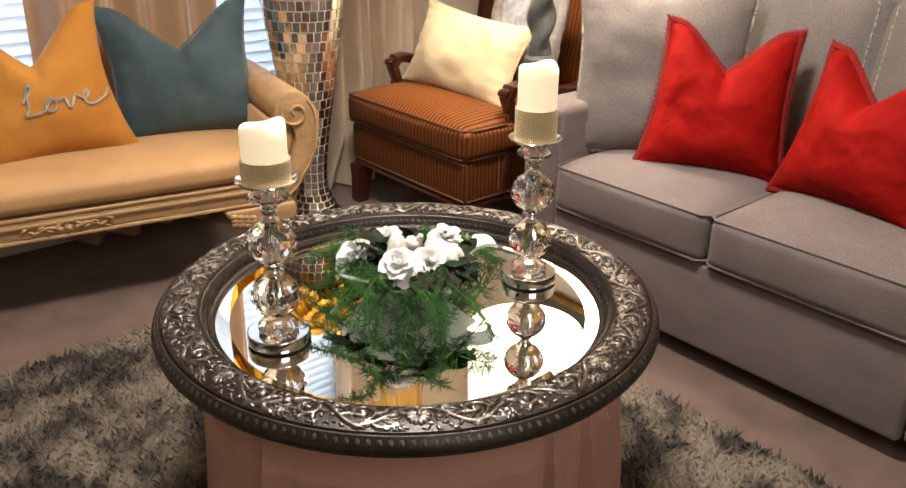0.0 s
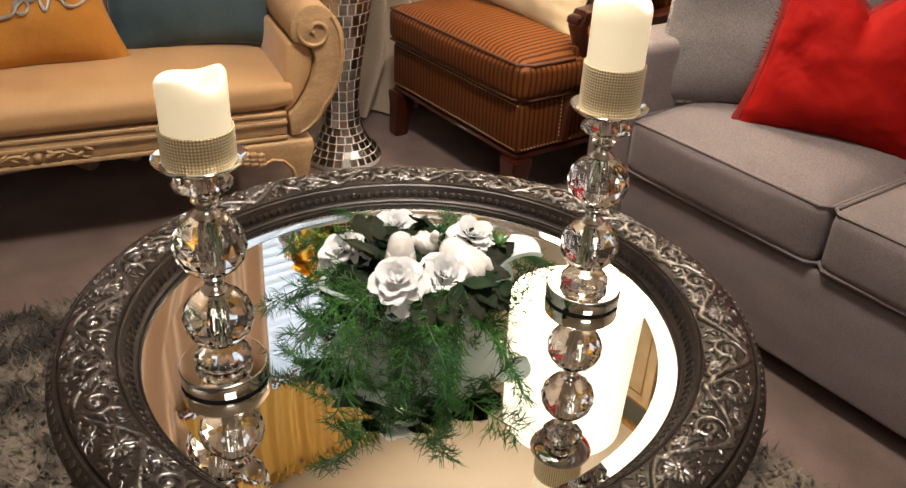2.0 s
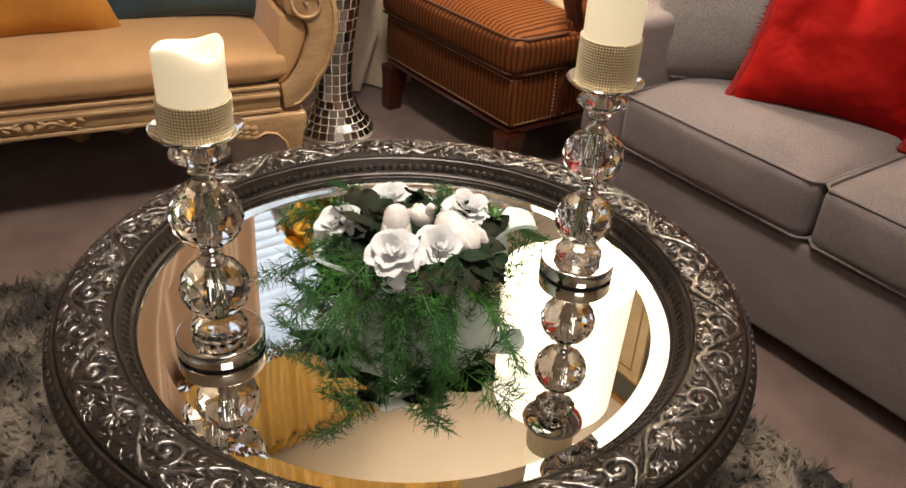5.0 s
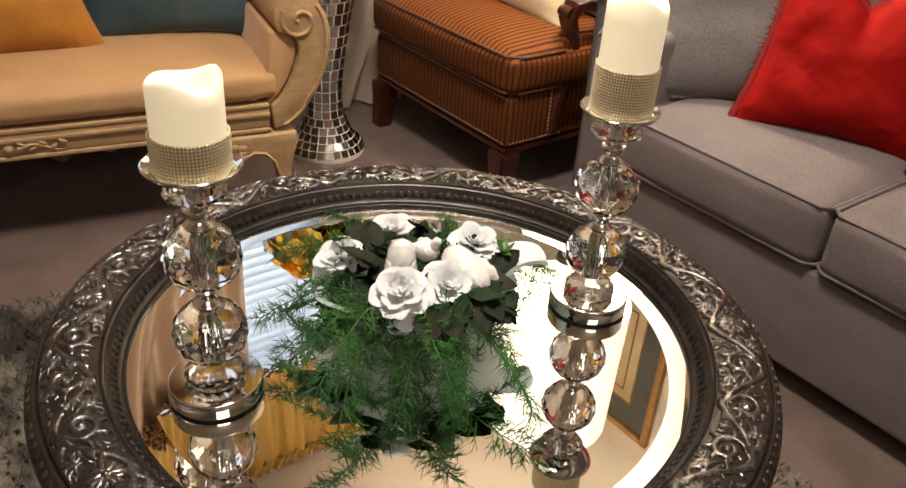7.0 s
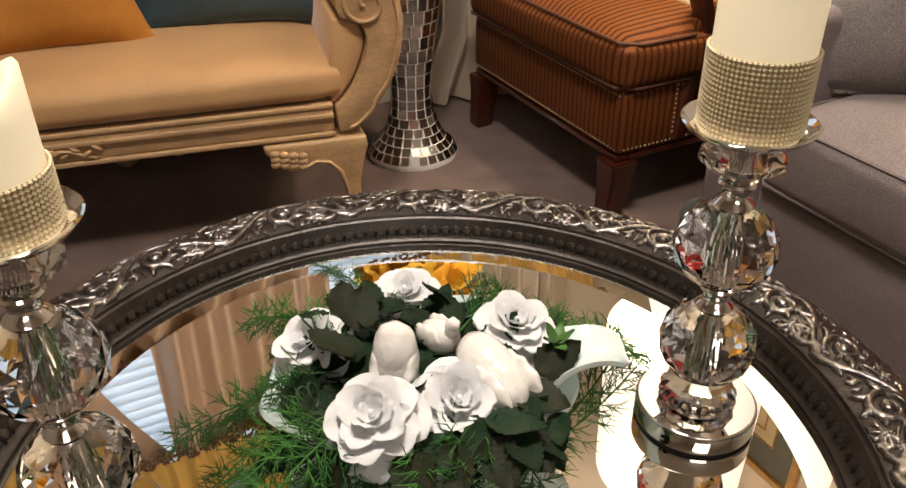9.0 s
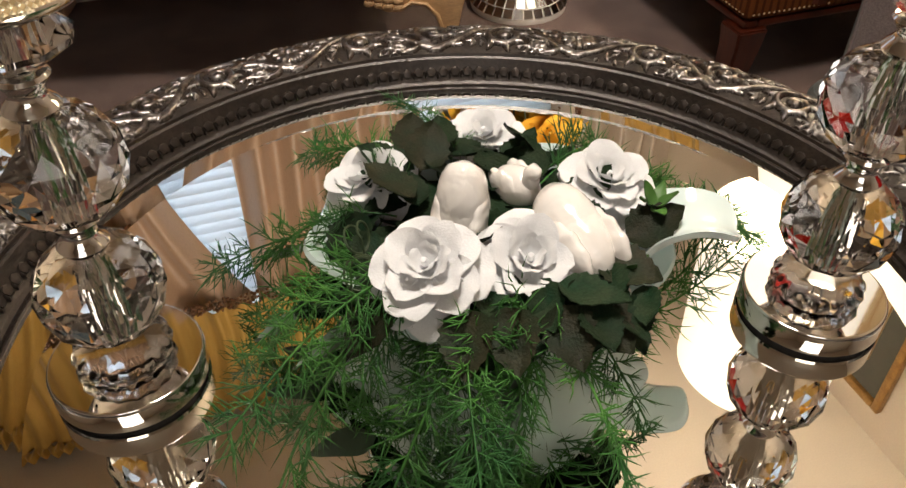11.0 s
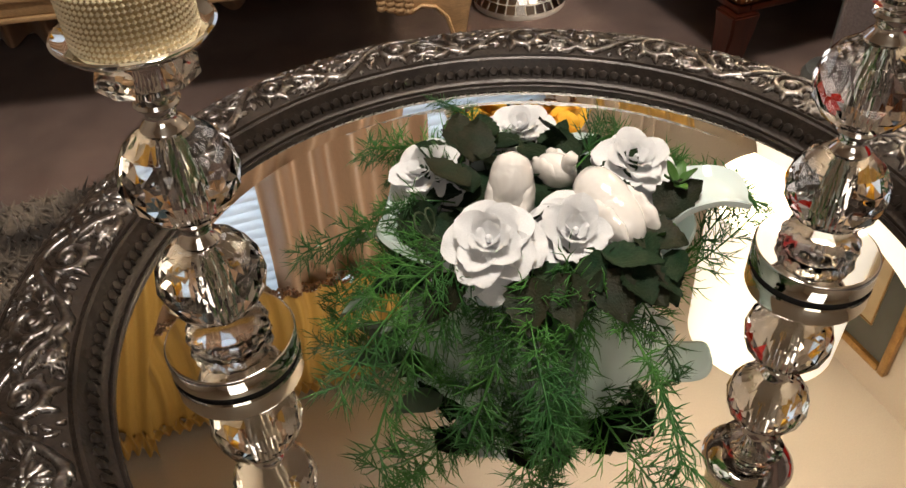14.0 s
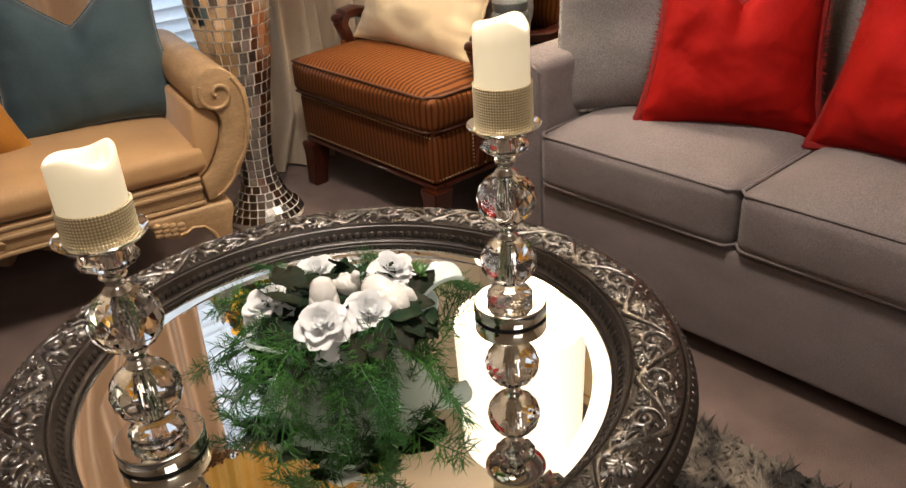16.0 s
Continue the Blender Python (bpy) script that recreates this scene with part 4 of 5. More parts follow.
SEAT = 0.462
cushion("throw_pillow", ROOM @ pose(1.195, 0.335, SEAT, 0, 0, -55) @ pose(0, 0, 0, -14, 0, 0), 0.50, 0.50, 0.15, M_GREYLIGHT, "pale grey linen cushion with speckled piping on the sofa", 0.02, M_GREYPIPE, 0.006, seed=3)
cushion("throw_pillow", ROOM @ pose(1.182, 0.125, SEAT + 0.004, 0, 0, -60) @ pose(0, 0, 0, -17, 3, 0), 0.385, 0.40, 0.19, M_RED, "red velvet cushion with brush fringe and a dented top", 0.11, None, fringe=M_REDTRIM, seed=7, ears=0.07, pinch=0.13)
cushion("throw_pillow", ROOM @ pose(1.195, -0.265, SEAT + 0.014, 0, 0, -100) @ pose(0, 0, 0, -20, -2, 0), 0.40, 0.38, 0.21, M_RED, "red velvet cushion with brush fringe slumped on the sofa", 0.12, None, fringe=M_REDTRIM, seed=12, ears=0.07, pinch=0.14)

# ---------------------------------------------------------------- striped armchair
CHAIR = ROOM @ pose(0.043, 0.054, 0) @ Matrix.Diagonal((1, 1, 0.95, 1))
chair = thing("armchair", CHAIR, "carved mahogany armchair in brown and gold striped weave", "armchair")
C_V0, C_V1, C_U = 0.845, 1.565, 0.885
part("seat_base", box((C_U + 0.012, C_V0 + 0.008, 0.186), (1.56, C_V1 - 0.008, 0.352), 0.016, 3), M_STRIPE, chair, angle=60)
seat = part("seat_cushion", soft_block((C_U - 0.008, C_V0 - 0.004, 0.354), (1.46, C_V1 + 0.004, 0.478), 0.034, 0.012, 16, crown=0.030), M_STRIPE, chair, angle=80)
for zz in (0.362, 0.470):
    ring = [(1.08, C_V0 + 0.0, zz)] + [(u, C_V0 + 0.0, zz) for u in (1.0, 0.93)] + [(C_U - 0.004, v, zz + 0.004) for v in np.linspace(C_V0 + 0.024, C_V1 - 0.024, 12)] + [(u, C_V1, zz) for u in (0.93, 1.0, 1.3)]
    part("piping", tube(ring, 0.0046, 6), M_PIPE, seat)
rail = part("front_rail", box((C_U + 0.016, C_V0 + 0.012, 0.168), (C_U + 0.05, C_V1 - 0.012, 0.185), 0.004), M_WOOD, chair)
for v0 in (C_V0 + 0.012, C_V1 - 0.044):
    part("side_rail", box((C_U + 0.051, v0, 0.168), (1.56, v0 + 0.032, 0.185), 0.004), M_WOOD, chair)
nail = lathe([(0, 0.0016), (0.0016, 0.0013), (0.0029, 0.0)], 8)
nail_mesh = mesh_of("nailhead", nail, M_NAIL)
step = 0.0125
for i in range(int((C_V1 - C_V0 - 0.03) / step)):
    part("nailhead", nail_mesh, None, chair, m=pose(C_U + 0.0115, C_V0 + 0.02 + i * step, 0.202, 0, -90, 0) @ Matrix.Diagonal((0.8, 1.2, 1, 1)))
for i in range(int((C_V1 - C_V0 - 0.03) / step)):
    part("nailhead", nail_mesh, None, chair, m=pose(C_U + 0.0115, C_V0 + 0.02 + i * step, 0.344, 0, -90, 0) @ Matrix.Diagonal((0.8, 1.2, 1, 1)))
for i in range(16):
    part("nailhead", nail_mesh, None, chair, m=pose(C_U + 0.03 + i * step, C_V0 + 0.0075, 0.202, 90, 0, 0))
for i in range(18):
    part("nailhead", nail_mesh, None, chair, m=pose(1.052, C_V0 + 0.0035, 0.225 + i * 0.0125, 90, 0, 0))
for u, v in ((C_U + 0.035, C_V0 + 0.035), (C_U + 0.035, C_V1 - 0.035), (1.52, C_V0 + 0.035), (1.52, C_V1 - 0.035)):
    bm = bmesh.new()
    rings = []
    for z, h, dx in ((0.0, 0.026, 0.012), (0.05, 0.028, 0.008), (0.12, 0.033, 0.0), (0.167, 0.037, 0.0)):
        rings.append([bm.verts.new((-(dx if u < 1 else -dx) + h * a, h * b, z)) for a, b in ((-1, -1), (1, -1), (1, 1), (-1, 1))])
    for a, b in zip(rings, rings[1:]):
        for i in range(4):
            bm.faces.new((a[i], a[(i + 1) % 4], b[(i + 1) % 4], b[i]))
    bm.faces.new(rings[0][::-1])
    bm.faces.new(rings[-1])
    bmesh.ops.bevel(bm, geom=bm.edges[:], offset=0.005, segments=2, affect="EDGES")
    part("leg", bm, M_WOOD, chair, m=pose(u, v, 0))


def slab_path(points, half_w, half_t, bm=None):
    """A bar of oblong section along points in the u, z plane."""
    bm = bm or bmesh.new()
    rings = []
    n = len(points)
    for i, (u, z, k) in enumerate(points):
        a, b = points[max(0, i - 1)], points[min(n - 1, i + 1)]
        d = Vector((b[0] - a[0], 0, b[1] - a[1])).normalized()
        over = Vector((-d.z, 0, d.x))
        rings.append([bm.verts.new(Vector((u, 0, z)) + Vector((0, half_w * k * y, 0)) + over * half_t * k * o) for y, o in ((-1, -0.6), (-0.6, -1), (0.6, -1), (1, -0.6), (1, 0.6), (0.6, 1), (-0.6, 1), (-1, 0.6))])
    for a, b in zip(rings, rings[1:]):
        for i in range(8):
            bm.faces.new((a[i], a[(i + 1) % 8], b[(i + 1) % 8], b[i]))
    bm.faces.new(rings[0][::-1])
    bm.faces.new(rings[-1])
    return bm


for v, out in ((C_V0 + 0.022, -1), (C_V1 - 0.022, 1)):
    path = [(1.075, 0.205, 0.9), (1.085, 0.30, 0.85), (1.115, 0.40, 0.8), (1.125, 0.47, 0.85), (1.110, 0.52, 0.95), (1.095, 0.560, 1.05), (1.11, 0.592, 1.1), (1.15, 0.596, 1.05), (1.25, 0.570, 1.0), (1.40, 0.545, 1.0), (1.55, 0.56, 0.9)]
    armp = part("arm", slab_path(path, 0.026, 0.020), M_WOOD, chair, m=pose(0, v, 0), angle=45)
    bm = bmesh.new()
    tube([(1.085 + 0.016 * math.cos(a) * (1 - a / 14), -out * 0.0, 0.578 + 0.016 * math.sin(a) * (1 - a / 14)) for a in np.linspace(0, 9, 26)], 0.006, 6, bm)
    bmesh.ops.scale(bm, vec=(1, 4.2, 1), verts=bm.verts[:])
    part("arm_scroll", bm, M_WOOD, armp)
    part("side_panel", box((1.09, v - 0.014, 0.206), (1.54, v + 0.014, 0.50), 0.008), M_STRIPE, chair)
bm = box((-0.035, C_V0 + 0.01, 0.0), (0.03, C_V0 + 0.055, 0.74), 0.012, 3)
box((-0.035, C_V1 - 0.055, 0.0), (0.03, C_V1 - 0.01, 0.74), 0.012, 3, bm=bm)
box((-0.035, C_V0 + 0.056, 0.695), (0.03, C_V1 - 0.056, 0.74), 0.012, 3, bm=bm)
box((-0.035, C_V0 + 0.056, 0.12), (0.03, C_V1 - 0.056, 0.165), 0.008, 3, bm=bm)
part("back_frame", bm, M_WOOD, chair, m=pose(1.53, 0, 0.36, 0, 9, 0), angle=60)
part("back_panel", soft_block((-0.045, C_V0 + 0.052, 0.166), (0.04, C_V1 - 0.052, 0.70), 0.03, 0.012, 12), M_STRIPE, chair, m=pose(1.53, 0, 0.36, 0, 9, 0), angle=80)

cushion("throw_pillow", ROOM @ pose(1.178, 1.269, 0.476, 0, 0, -87) @ pose(0, 0, 0, -22, 5, 0), 0.54, 0.31, 0.15, M_CREAM, "cream yellow cotton lumbar cushion on the striped armchair", 0.0, M_CREAM, 0.004, seed=21, ears=0.06)
cushion("wrapped_cushion", ROOM @ pose(1.353, 1.114, 0.476, 0, 0, -92) @ pose(0, 0, 0, -12, 0, 0), 0.40, 0.50, 0.13, M_SILVERWRAP, "cushion wrapped in crinkled clear plastic leaning on the armchair's back", 0.0, seed=31, ears=0.03)

# ---------------------------------------------------------------- column lamp
lamp = thing("floor_lamp", pose(LAMP.x, LAMP.y, 0), "grey-green twisted column lamp with a glowing white drum shade", "lamp")
part("base", lathe([(0, 0), (0.074, 0), (0.076, 0.012), (0.068, 0.028), (0.045, 0.04), (0.030, 0.06), (0.028, 0.30), (0.032, 0.62), (0.052, 0.635), (0.052, 0.655), (0.046, 0.665), (0.050, 0.675), (0.050, 0.690), (0.040, 0.700), (0, 0.700)], 40), M_GREENGREY, lamp, angle=35)
bm = bmesh.new()
rings = []
N = 36
for j in range(61):
    k = j / 60
    z = 0.700 + 0.44 * k
    rr = 0.033 + 0.010 * math.sin(math.pi * k)
    rings.append([bm.verts.new(((rr * (1 + 0.22 * math.cos(2 * (2 * math.pi * i / N) - 2 * math.pi * 3.6 * k))) * math.cos(2 * math.pi * i / N), (rr * (1 + 0.22 * math.cos(2 * (2 * math.pi * i / N) - 2 * math.pi * 3.6 * k))) * math.sin(2 * math.pi * i / N), z)) for i in range(N)])
for a, b in zip(rings, rings[1:]):
    for i in range(N):
        bm.faces.new((a[i], a[(i + 1) % N], b[(i + 1) % N], b[i]))
bm.faces.new(rings[-1])
part("twisted_column", bm, M_GREENGREY, lamp, angle=70)
part("neck", lathe([(0, 1.141), (0.04, 1.141), (0.045, 1.155), (0.03, 1.175), (0.014, 1.20), (0.012, 1.45), (0.02, 1.46), (0.02, 1.50), (0, 1.50)], 24), M_GREENGREY, lamp)
part("shade", lathe([(0.219, 1.30), (0.221, 1.30), (0.216, 1.50), (0.209, 1.80), (0.207, 1.80), (0.2125, 1.50), (0.219, 1.30)], 72), M_SHADE, lamp, "glowing white fabric drum shade", angle=60)

# ---------------------------------------------------------------- carved bench
BENCH = pose(-0.46, 1.133, 0, 0, 0, 27)
bench = thing("bench", BENCH, "tan velvet bench with scrolled arms and a carved limed wood frame", "bench")
B_L = -1.36
part("front_rail", box((B_L, 0.0, 0.268), (0.0, 0.05, 0.322), 0.004), M_BENCHWOOD, bench, angle=50)
for z0, z1, y, y1 in ((0.256, 0.2675, -0.006, 0.03), (0.300, 0.312, -0.008, -0.0005), (0.3225, 0.334, -0.004, 0.03)):
    part("rail_moulding", box((B_L, y, z0), (0.0, y1, z1), 0.003), M_BENCHWOOD, bench, angle=50)
part("seat", soft_block((B_L + 0.02, -0.006, 0.335), (0.030, 0.56, 0.425), 0.035, 0.006, 16, crown=0.018), M_BENCHCLOTH, bench, "smooth tan velvet seat", angle=80)
part("back", box((B_L, 0.56, 0.16), (0.06, 0.62, 0.60), 0.02, 3), M_BENCHCLOTH, bench, angle=60)
part("back_rail", box((B_L, 0.555, 0.601), (0.06, 0.625, 0.640), 0.012, 3), M_BENCHWOOD, bench, angle=60)


def curve_through(points, n=6):
    """A smooth line through points (Catmull-Rom)."""
    out = []
    p = [Vector(q) for q in points]
    for i in range(len(p) - 1):
        a, b, c, d = p[max(0, i - 1)], p[i], p[i + 1], p[min(len(p) - 1, i + 2)]
        for k in range(n):
            t = k / n
            out.append(0.5 * ((2 * b) + (c - a) * t + (2 * a - 5 * b + 4 * c - d) * t * t + (3 * b - 3 * c + d - a) * t ** 3))
    return out + [p[-1]]


outer = curve_through([(0.01, 0.262), (0.06, 0.275), (0.115, 0.335), (0.152, 0.41), (0.166, 0.49), (0.158, 0.555), (0.120, 0.605), (0.070, 0.615), (0.030, 0.585), (0.022, 0.545)])
inner = curve_through([(0.030, 0.520), (0.070, 0.505), (0.085, 0.465), (0.068, 0.405), (0.035, 0.350), (0.005, 0.325)])
for side, x0 in ((1, 0.0), (-1, B_L)):
    turn_m = Matrix.Translation((x0, 0, 0)) @ Matrix.Diagonal((side, 1, 1, 1))
    armb = bmesh.new()
    extrude_outline([tuple(q) for q in outer + inner], 0.60, 0.006, armb)
    armb.transform(turn_m @ Matrix.Translation((0, -0.004, 0)))
    arm = part("arm", armb, [M_BENCHWOOD], bench, "scrolled arm", angle=35)
    bm = bmesh.new()
    c = (0.088, 0.548)
    tube([(c[0] + (0.050 - 0.0058 * a) * math.cos(a + 2.6), -0.006, c[1] + (0.050 - 0.0058 * a) * math.sin(a + 2.6)) for a in np.linspace(0, 7.6, 44)], 0.0055, 7, bm)
    edge = outer[4:34]
    tube([(q.x - 0.012 * (1 if q.x > 0.1 else 0.4), -0.005, q.y + (0.006 if q.y < 0.35 else 0)) for q in edge], 0.0045, 6, bm)
    bm.transform(turn_m)
    part("scroll_carving", bm, M_BENCHWOOD, arm, angle=60)
    pad = bmesh.new()
    inner_pad = [(q.x - 0.004, q.y) for q in inner] + [(0.0, 0.40), (0.012, 0.52)]
    extrude_outline(inner_pad[::-1], 0.55, 0.01, pad)
    pad.transform(turn_m @ Matrix.Translation((0, 0.01, 0)))
    part("arm_pad", pad, M_BENCHCLOTH, arm, angle=60)
    for y in (0.0, 0.52):
        leg = [(-0.165, 0.252), (-0.160, 0.232), (-0.135, 0.205), (-0.105, 0.185), (-0.075, 0.184), (-0.050, 0.198), (-0.020, 0.192), (0.005, 0.165), (0.018, 0.12), (0.022, 0.06), (0.018, 0.015), (0.022, 0.0),
               (0.062, 0.0), (0.060, 0.02), (0.050, 0.07), (0.050, 0.13), (0.060, 0.185), (0.072, 0.225), (0.068, 0.252)]
        bm = extrude_outline(leg, 0.07, 0.008)
        bm.transform(turn_m @ Matrix.Translation((0, y - 0.012, 0)))
        lg = part("leg", bm, M_BENCHWOOD, bench, "carved cabriole leg", angle=50)
        if y == 0:
            bm = bmesh.new()
            for i in range(3):
                for k in range(4):
                    bmesh.ops.create_icosphere(bm, subdivisions=2, radius=1, matrix=pose(-0.140 + 0.020 * k, -0.016, 0.234 - 0.013 * i - 0.004 * k) @ Matrix.Diagonal((0.012, 0.008, 0.009, 1)))
            tube([(x, -0.014, z + 0.006) for x, z in leg[2:10]], 0.005, 6, bm)
            bm.transform(turn_m)
            part("shell_carving", bm, M_BENCHWOOD, lg, angle=60)
# applied carving in the middle of the rail
bm = bmesh.new()
for side in (-1, 1):
    tube([(-0.62 + side * (0.02 + 0.10 * k), -0.006, 0.284 + 0.010 * math.sin(5 * k)) for k in np.linspace(0, 1, 16)], 0.006, 6, bm, taper=lambda k: 1.3 - k)
    for i in range(5):
        bmesh.ops.create_icosphere(bm, subdivisions=2, radius=1, matrix=pose(-0.62 + side * (0.03 + 0.022 * i), -0.006, 0.290 + 0.006 * (-1) ** i, 0, side * 30 * (-1) ** i, 0) @ Matrix.Diagonal((0.012, 0.006, 0.005, 1)))
bmesh.ops.create_icosphere(bm, subdivisions=2, radius=0.012, matrix=pose(-0.62, -0.004, 0.286))
part("rail_carving", bm, M_BENCHWOOD, bench, angle=60)

B_SEAT = 0.432
cushion("throw_pillow", BENCH @ pose(-0.175, 0.31, B_SEAT, 0, 0, -2) @ pose(0, 0, 0, -16, -1, 0), 0.46, 0.42, 0.17, M_TEAL, "dark teal velvet cushion with a dented top on the bench", 0.13, M_TEAL, 0.0035, seed=41, ears=0.08)
love, love_face = cushion("throw_pillow", BENCH @ pose(-0.61, 0.22, B_SEAT, 0, 0, 5) @ pose(0, 0, 0, -16, -3, 0), 0.46, 0.43, 0.18, M_ORANGE, "orange velvet cushion with silver script lettering on the bench", 0.14, None, seed=47, ears=0.13, pinch=0.12)
script = [(-0.62, 0.10), (-0.52, 0.28), (-0.45, 0.40), (-0.50, 0.45), (-0.55, 0.30), (-0.55, 0.0), (-0.62, -0.12), (-0.50, -0.14), (-0.34, -0.10), (-0.24, 0.03), (-0.16, 0.10), (-0.24, 0.11), (-0.30, 0.0), (-0.26, -0.10), (-0.17, -0.10), (-0.11, 0.0),
          (-0.14, 0.09), (-0.05, 0.06), (0.03, 0.09), (0.06, -0.08), (0.10, -0.09), (0.17, 0.05), (0.20, 0.10), (0.28, 0.04), (0.36, 0.02), (0.42, 0.10), (0.38, 0.14), (0.33, 0.05), (0.35, -0.06), (0.45, -0.09), (0.58, -0.05), (0.70, 0.02), (0.80, 0.13)]
pts = [love_face(q.x * 0.85 + 0.26, q.y * 0.9 - 0.27, -1) + Vector((0, -0.003, 0)) for q in curve_through([(a, b, 0) for a, b in script], 5)]
part("silver_script", tube(pts, 0.0045, 6), M_CORD, love, "silver cord script reading Love")

# ---------------------------------------------------------------- mirror mosaic vase with flowers
VASE = Vector((-0.40, 1.60, 0))
vase = thing("floor_vase", pose(VASE.x, VASE.y, 0), "tall mirror mosaic floor vase standing on the carpet", "vase")
vase_line = curve_through([(0.128, 0.012, 0), (0.118, 0.030, 0), (0.088, 0.065, 0), (0.064, 0.115, 0), (0.055, 0.18, 0), (0.060, 0.27, 0), (0.080, 0.42, 0), (0.110, 0.60, 0), (0.140, 0.80, 0), (0.152, 0.97, 0), (0.146, 1.10, 0), (0.142, 1.16, 0)], 10)
part("body", lathe([(0, 0.0), (0.126, 0.0)] + [(q.x, q.y) for q in vase_line] + [(0.132, 1.162), (0.128, 1.15), (0.12, 1.0), (0.0, 1.0)], 48), M_GROUT, vase, "white grout between the tiles", angle=60)
run = [0.0]
for a, b in zip(vase_line, vase_line[1:]):
    run.append(run[-1] + (b - a).length)


def vase_at(s):
    for i in range(len(run) - 1):
        if s <= run[i + 1]:
            k = (s - run[i]) / (run[i + 1] - run[i])
            d = (vase_line[i + 1] - vase_line[i]).normalized()
            return vase_line[i].lerp(vase_line[i + 1], k), d
    return vase_line[-1], Vector((0, 1, 0))


rnd = random.Random(17)
rest = bmesh.new()
made = 0
s = 0.003
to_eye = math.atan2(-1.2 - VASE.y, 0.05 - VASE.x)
while s < run[-1] - 0.018:
    tile_h = 0.026 if s < 0.16 else 0.036
    q, d = vase_at(s + tile_h / 2)
    n = max(14, int(2 * math.pi * q.x / 0.026))
    tile_w = 2 * math.pi * q.x / n
    tile = bmesh.new()
    hw, hh = tile_w * 0.452, tile_h * 0.465
    for y, z, x in ((-hw, -hh, 0.0002), (hw, -hh, 0.0002), (hw, hh, 0.0002), (-hw, hh, 0.0002), (-hw * 0.9, -hh * 0.94, 0.0022), (hw * 0.9, -hh * 0.94, 0.0022), (hw * 0.9, hh * 0.94, 0.0022), (-hw * 0.9, hh * 0.94, 0.0022)):
        tile.verts.new((x, y, z))
    tile.verts.ensure_lookup_table()
    v = tile.verts
    for f in ((4, 5, 6, 7), (0, 1, 5, 4), (1, 2, 6, 5), (2, 3, 7, 6), (3, 0, 4, 7)):
        tile.faces.new([v[i] for i in f])
    tile_mesh = mesh_of("mirror_tile", tile.copy(), M_TILE, smooth=False)
    lean = math.degrees(math.atan2(d.x, d.y))
    for i in range(n):
        a = 2 * math.pi * i / n + 0.2 * s
        m = pose(0, 0, 0, 0, 0, math.degrees(a)) @ pose(q.x, 0, q.y, 0, lean, 0) @ pose(0, 0, 0, 0, rnd.uniform(-2.5, 2.5), rnd.uniform(-2.5, 2.5))
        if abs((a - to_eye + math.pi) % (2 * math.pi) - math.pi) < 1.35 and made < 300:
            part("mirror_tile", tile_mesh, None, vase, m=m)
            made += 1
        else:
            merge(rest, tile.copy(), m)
    tile.free()
    s += tile_h
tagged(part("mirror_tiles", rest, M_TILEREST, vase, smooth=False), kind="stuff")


def leaf_mesh(name, mat, length, width, cup, saw=0, rows=8):
    """A leaf or petal along +x: a thin double-skinned blade with a midrib fold."""
    bm = bmesh.new()
    layers = []
    for dz in (0.0, 0.0008):
        grid = []
        for i in range(rows + 1):
            k = i / rows
            half = width / 2 * (math.sin(math.pi * k ** 0.72) ** 0.8 if 0 < k < 1 else 0.02)
            if saw and i % 2:
                half *= 1 - saw
            row = []
            for j in range(-2, 3):
                y = half * j / 2
                row.append(bm.verts.new((length * k, y, dz + cup * length * (k * k - 0.3 * k) + abs(j) * 0.12 * half - 0.02 * length * math.sin(9 * k + j))))
            grid.append(row)
        for a, b in zip(grid, grid[1:]):
            for j in range(4):
                bm.faces.new((a[j], a[j + 1], b[j + 1], b[j]))
        layers.append(grid)
    return mesh_of(name, bm, mat, angle=180)


def petal_mesh(name, mat, size, cup, seed=0):
    """A broad rose petal growing along +z, its hollow towards -x, with a curled wavy lip."""
    bm = bmesh.new()
    n, m = 10, 8
    for skin in (0.0, 0.0007):
        grid = []
        for i in range(n + 1):
            t = i / n
            row = []
            for j in range(m + 1):
                s = -1 + 2 * j / m
                w = size * 0.80 * math.sin(math.pi * (0.10 + 0.80 * t) * 0.78) ** 0.75
                a = s * (0.95 - 0.30 * t)
                top = 1 - 0.16 * s * s * t
                wave = 0.055 * size * (math.sin(4 * s + 2 * seed) + 0.5 * math.sin(9 * s + seed)) * t * t
                x = cup * size * (math.sin(math.pi * t * 0.62) * 0.55) - w * (1 - math.cos(a)) * 0.8 + 0.34 * size * max(0, t - 0.72) ** 1.3 * 3 + wave + skin
                row.append(bm.verts.new((x, w * math.sin(a) * 1.15, size * t * top)))
            grid.append(row)
        for a, b in zip(grid, grid[1:]):
            for j in range(m):
                bm.faces.new((a[j], a[j + 1], b[j + 1], b[j]))
    return mesh_of(name, bm, mat, angle=180)


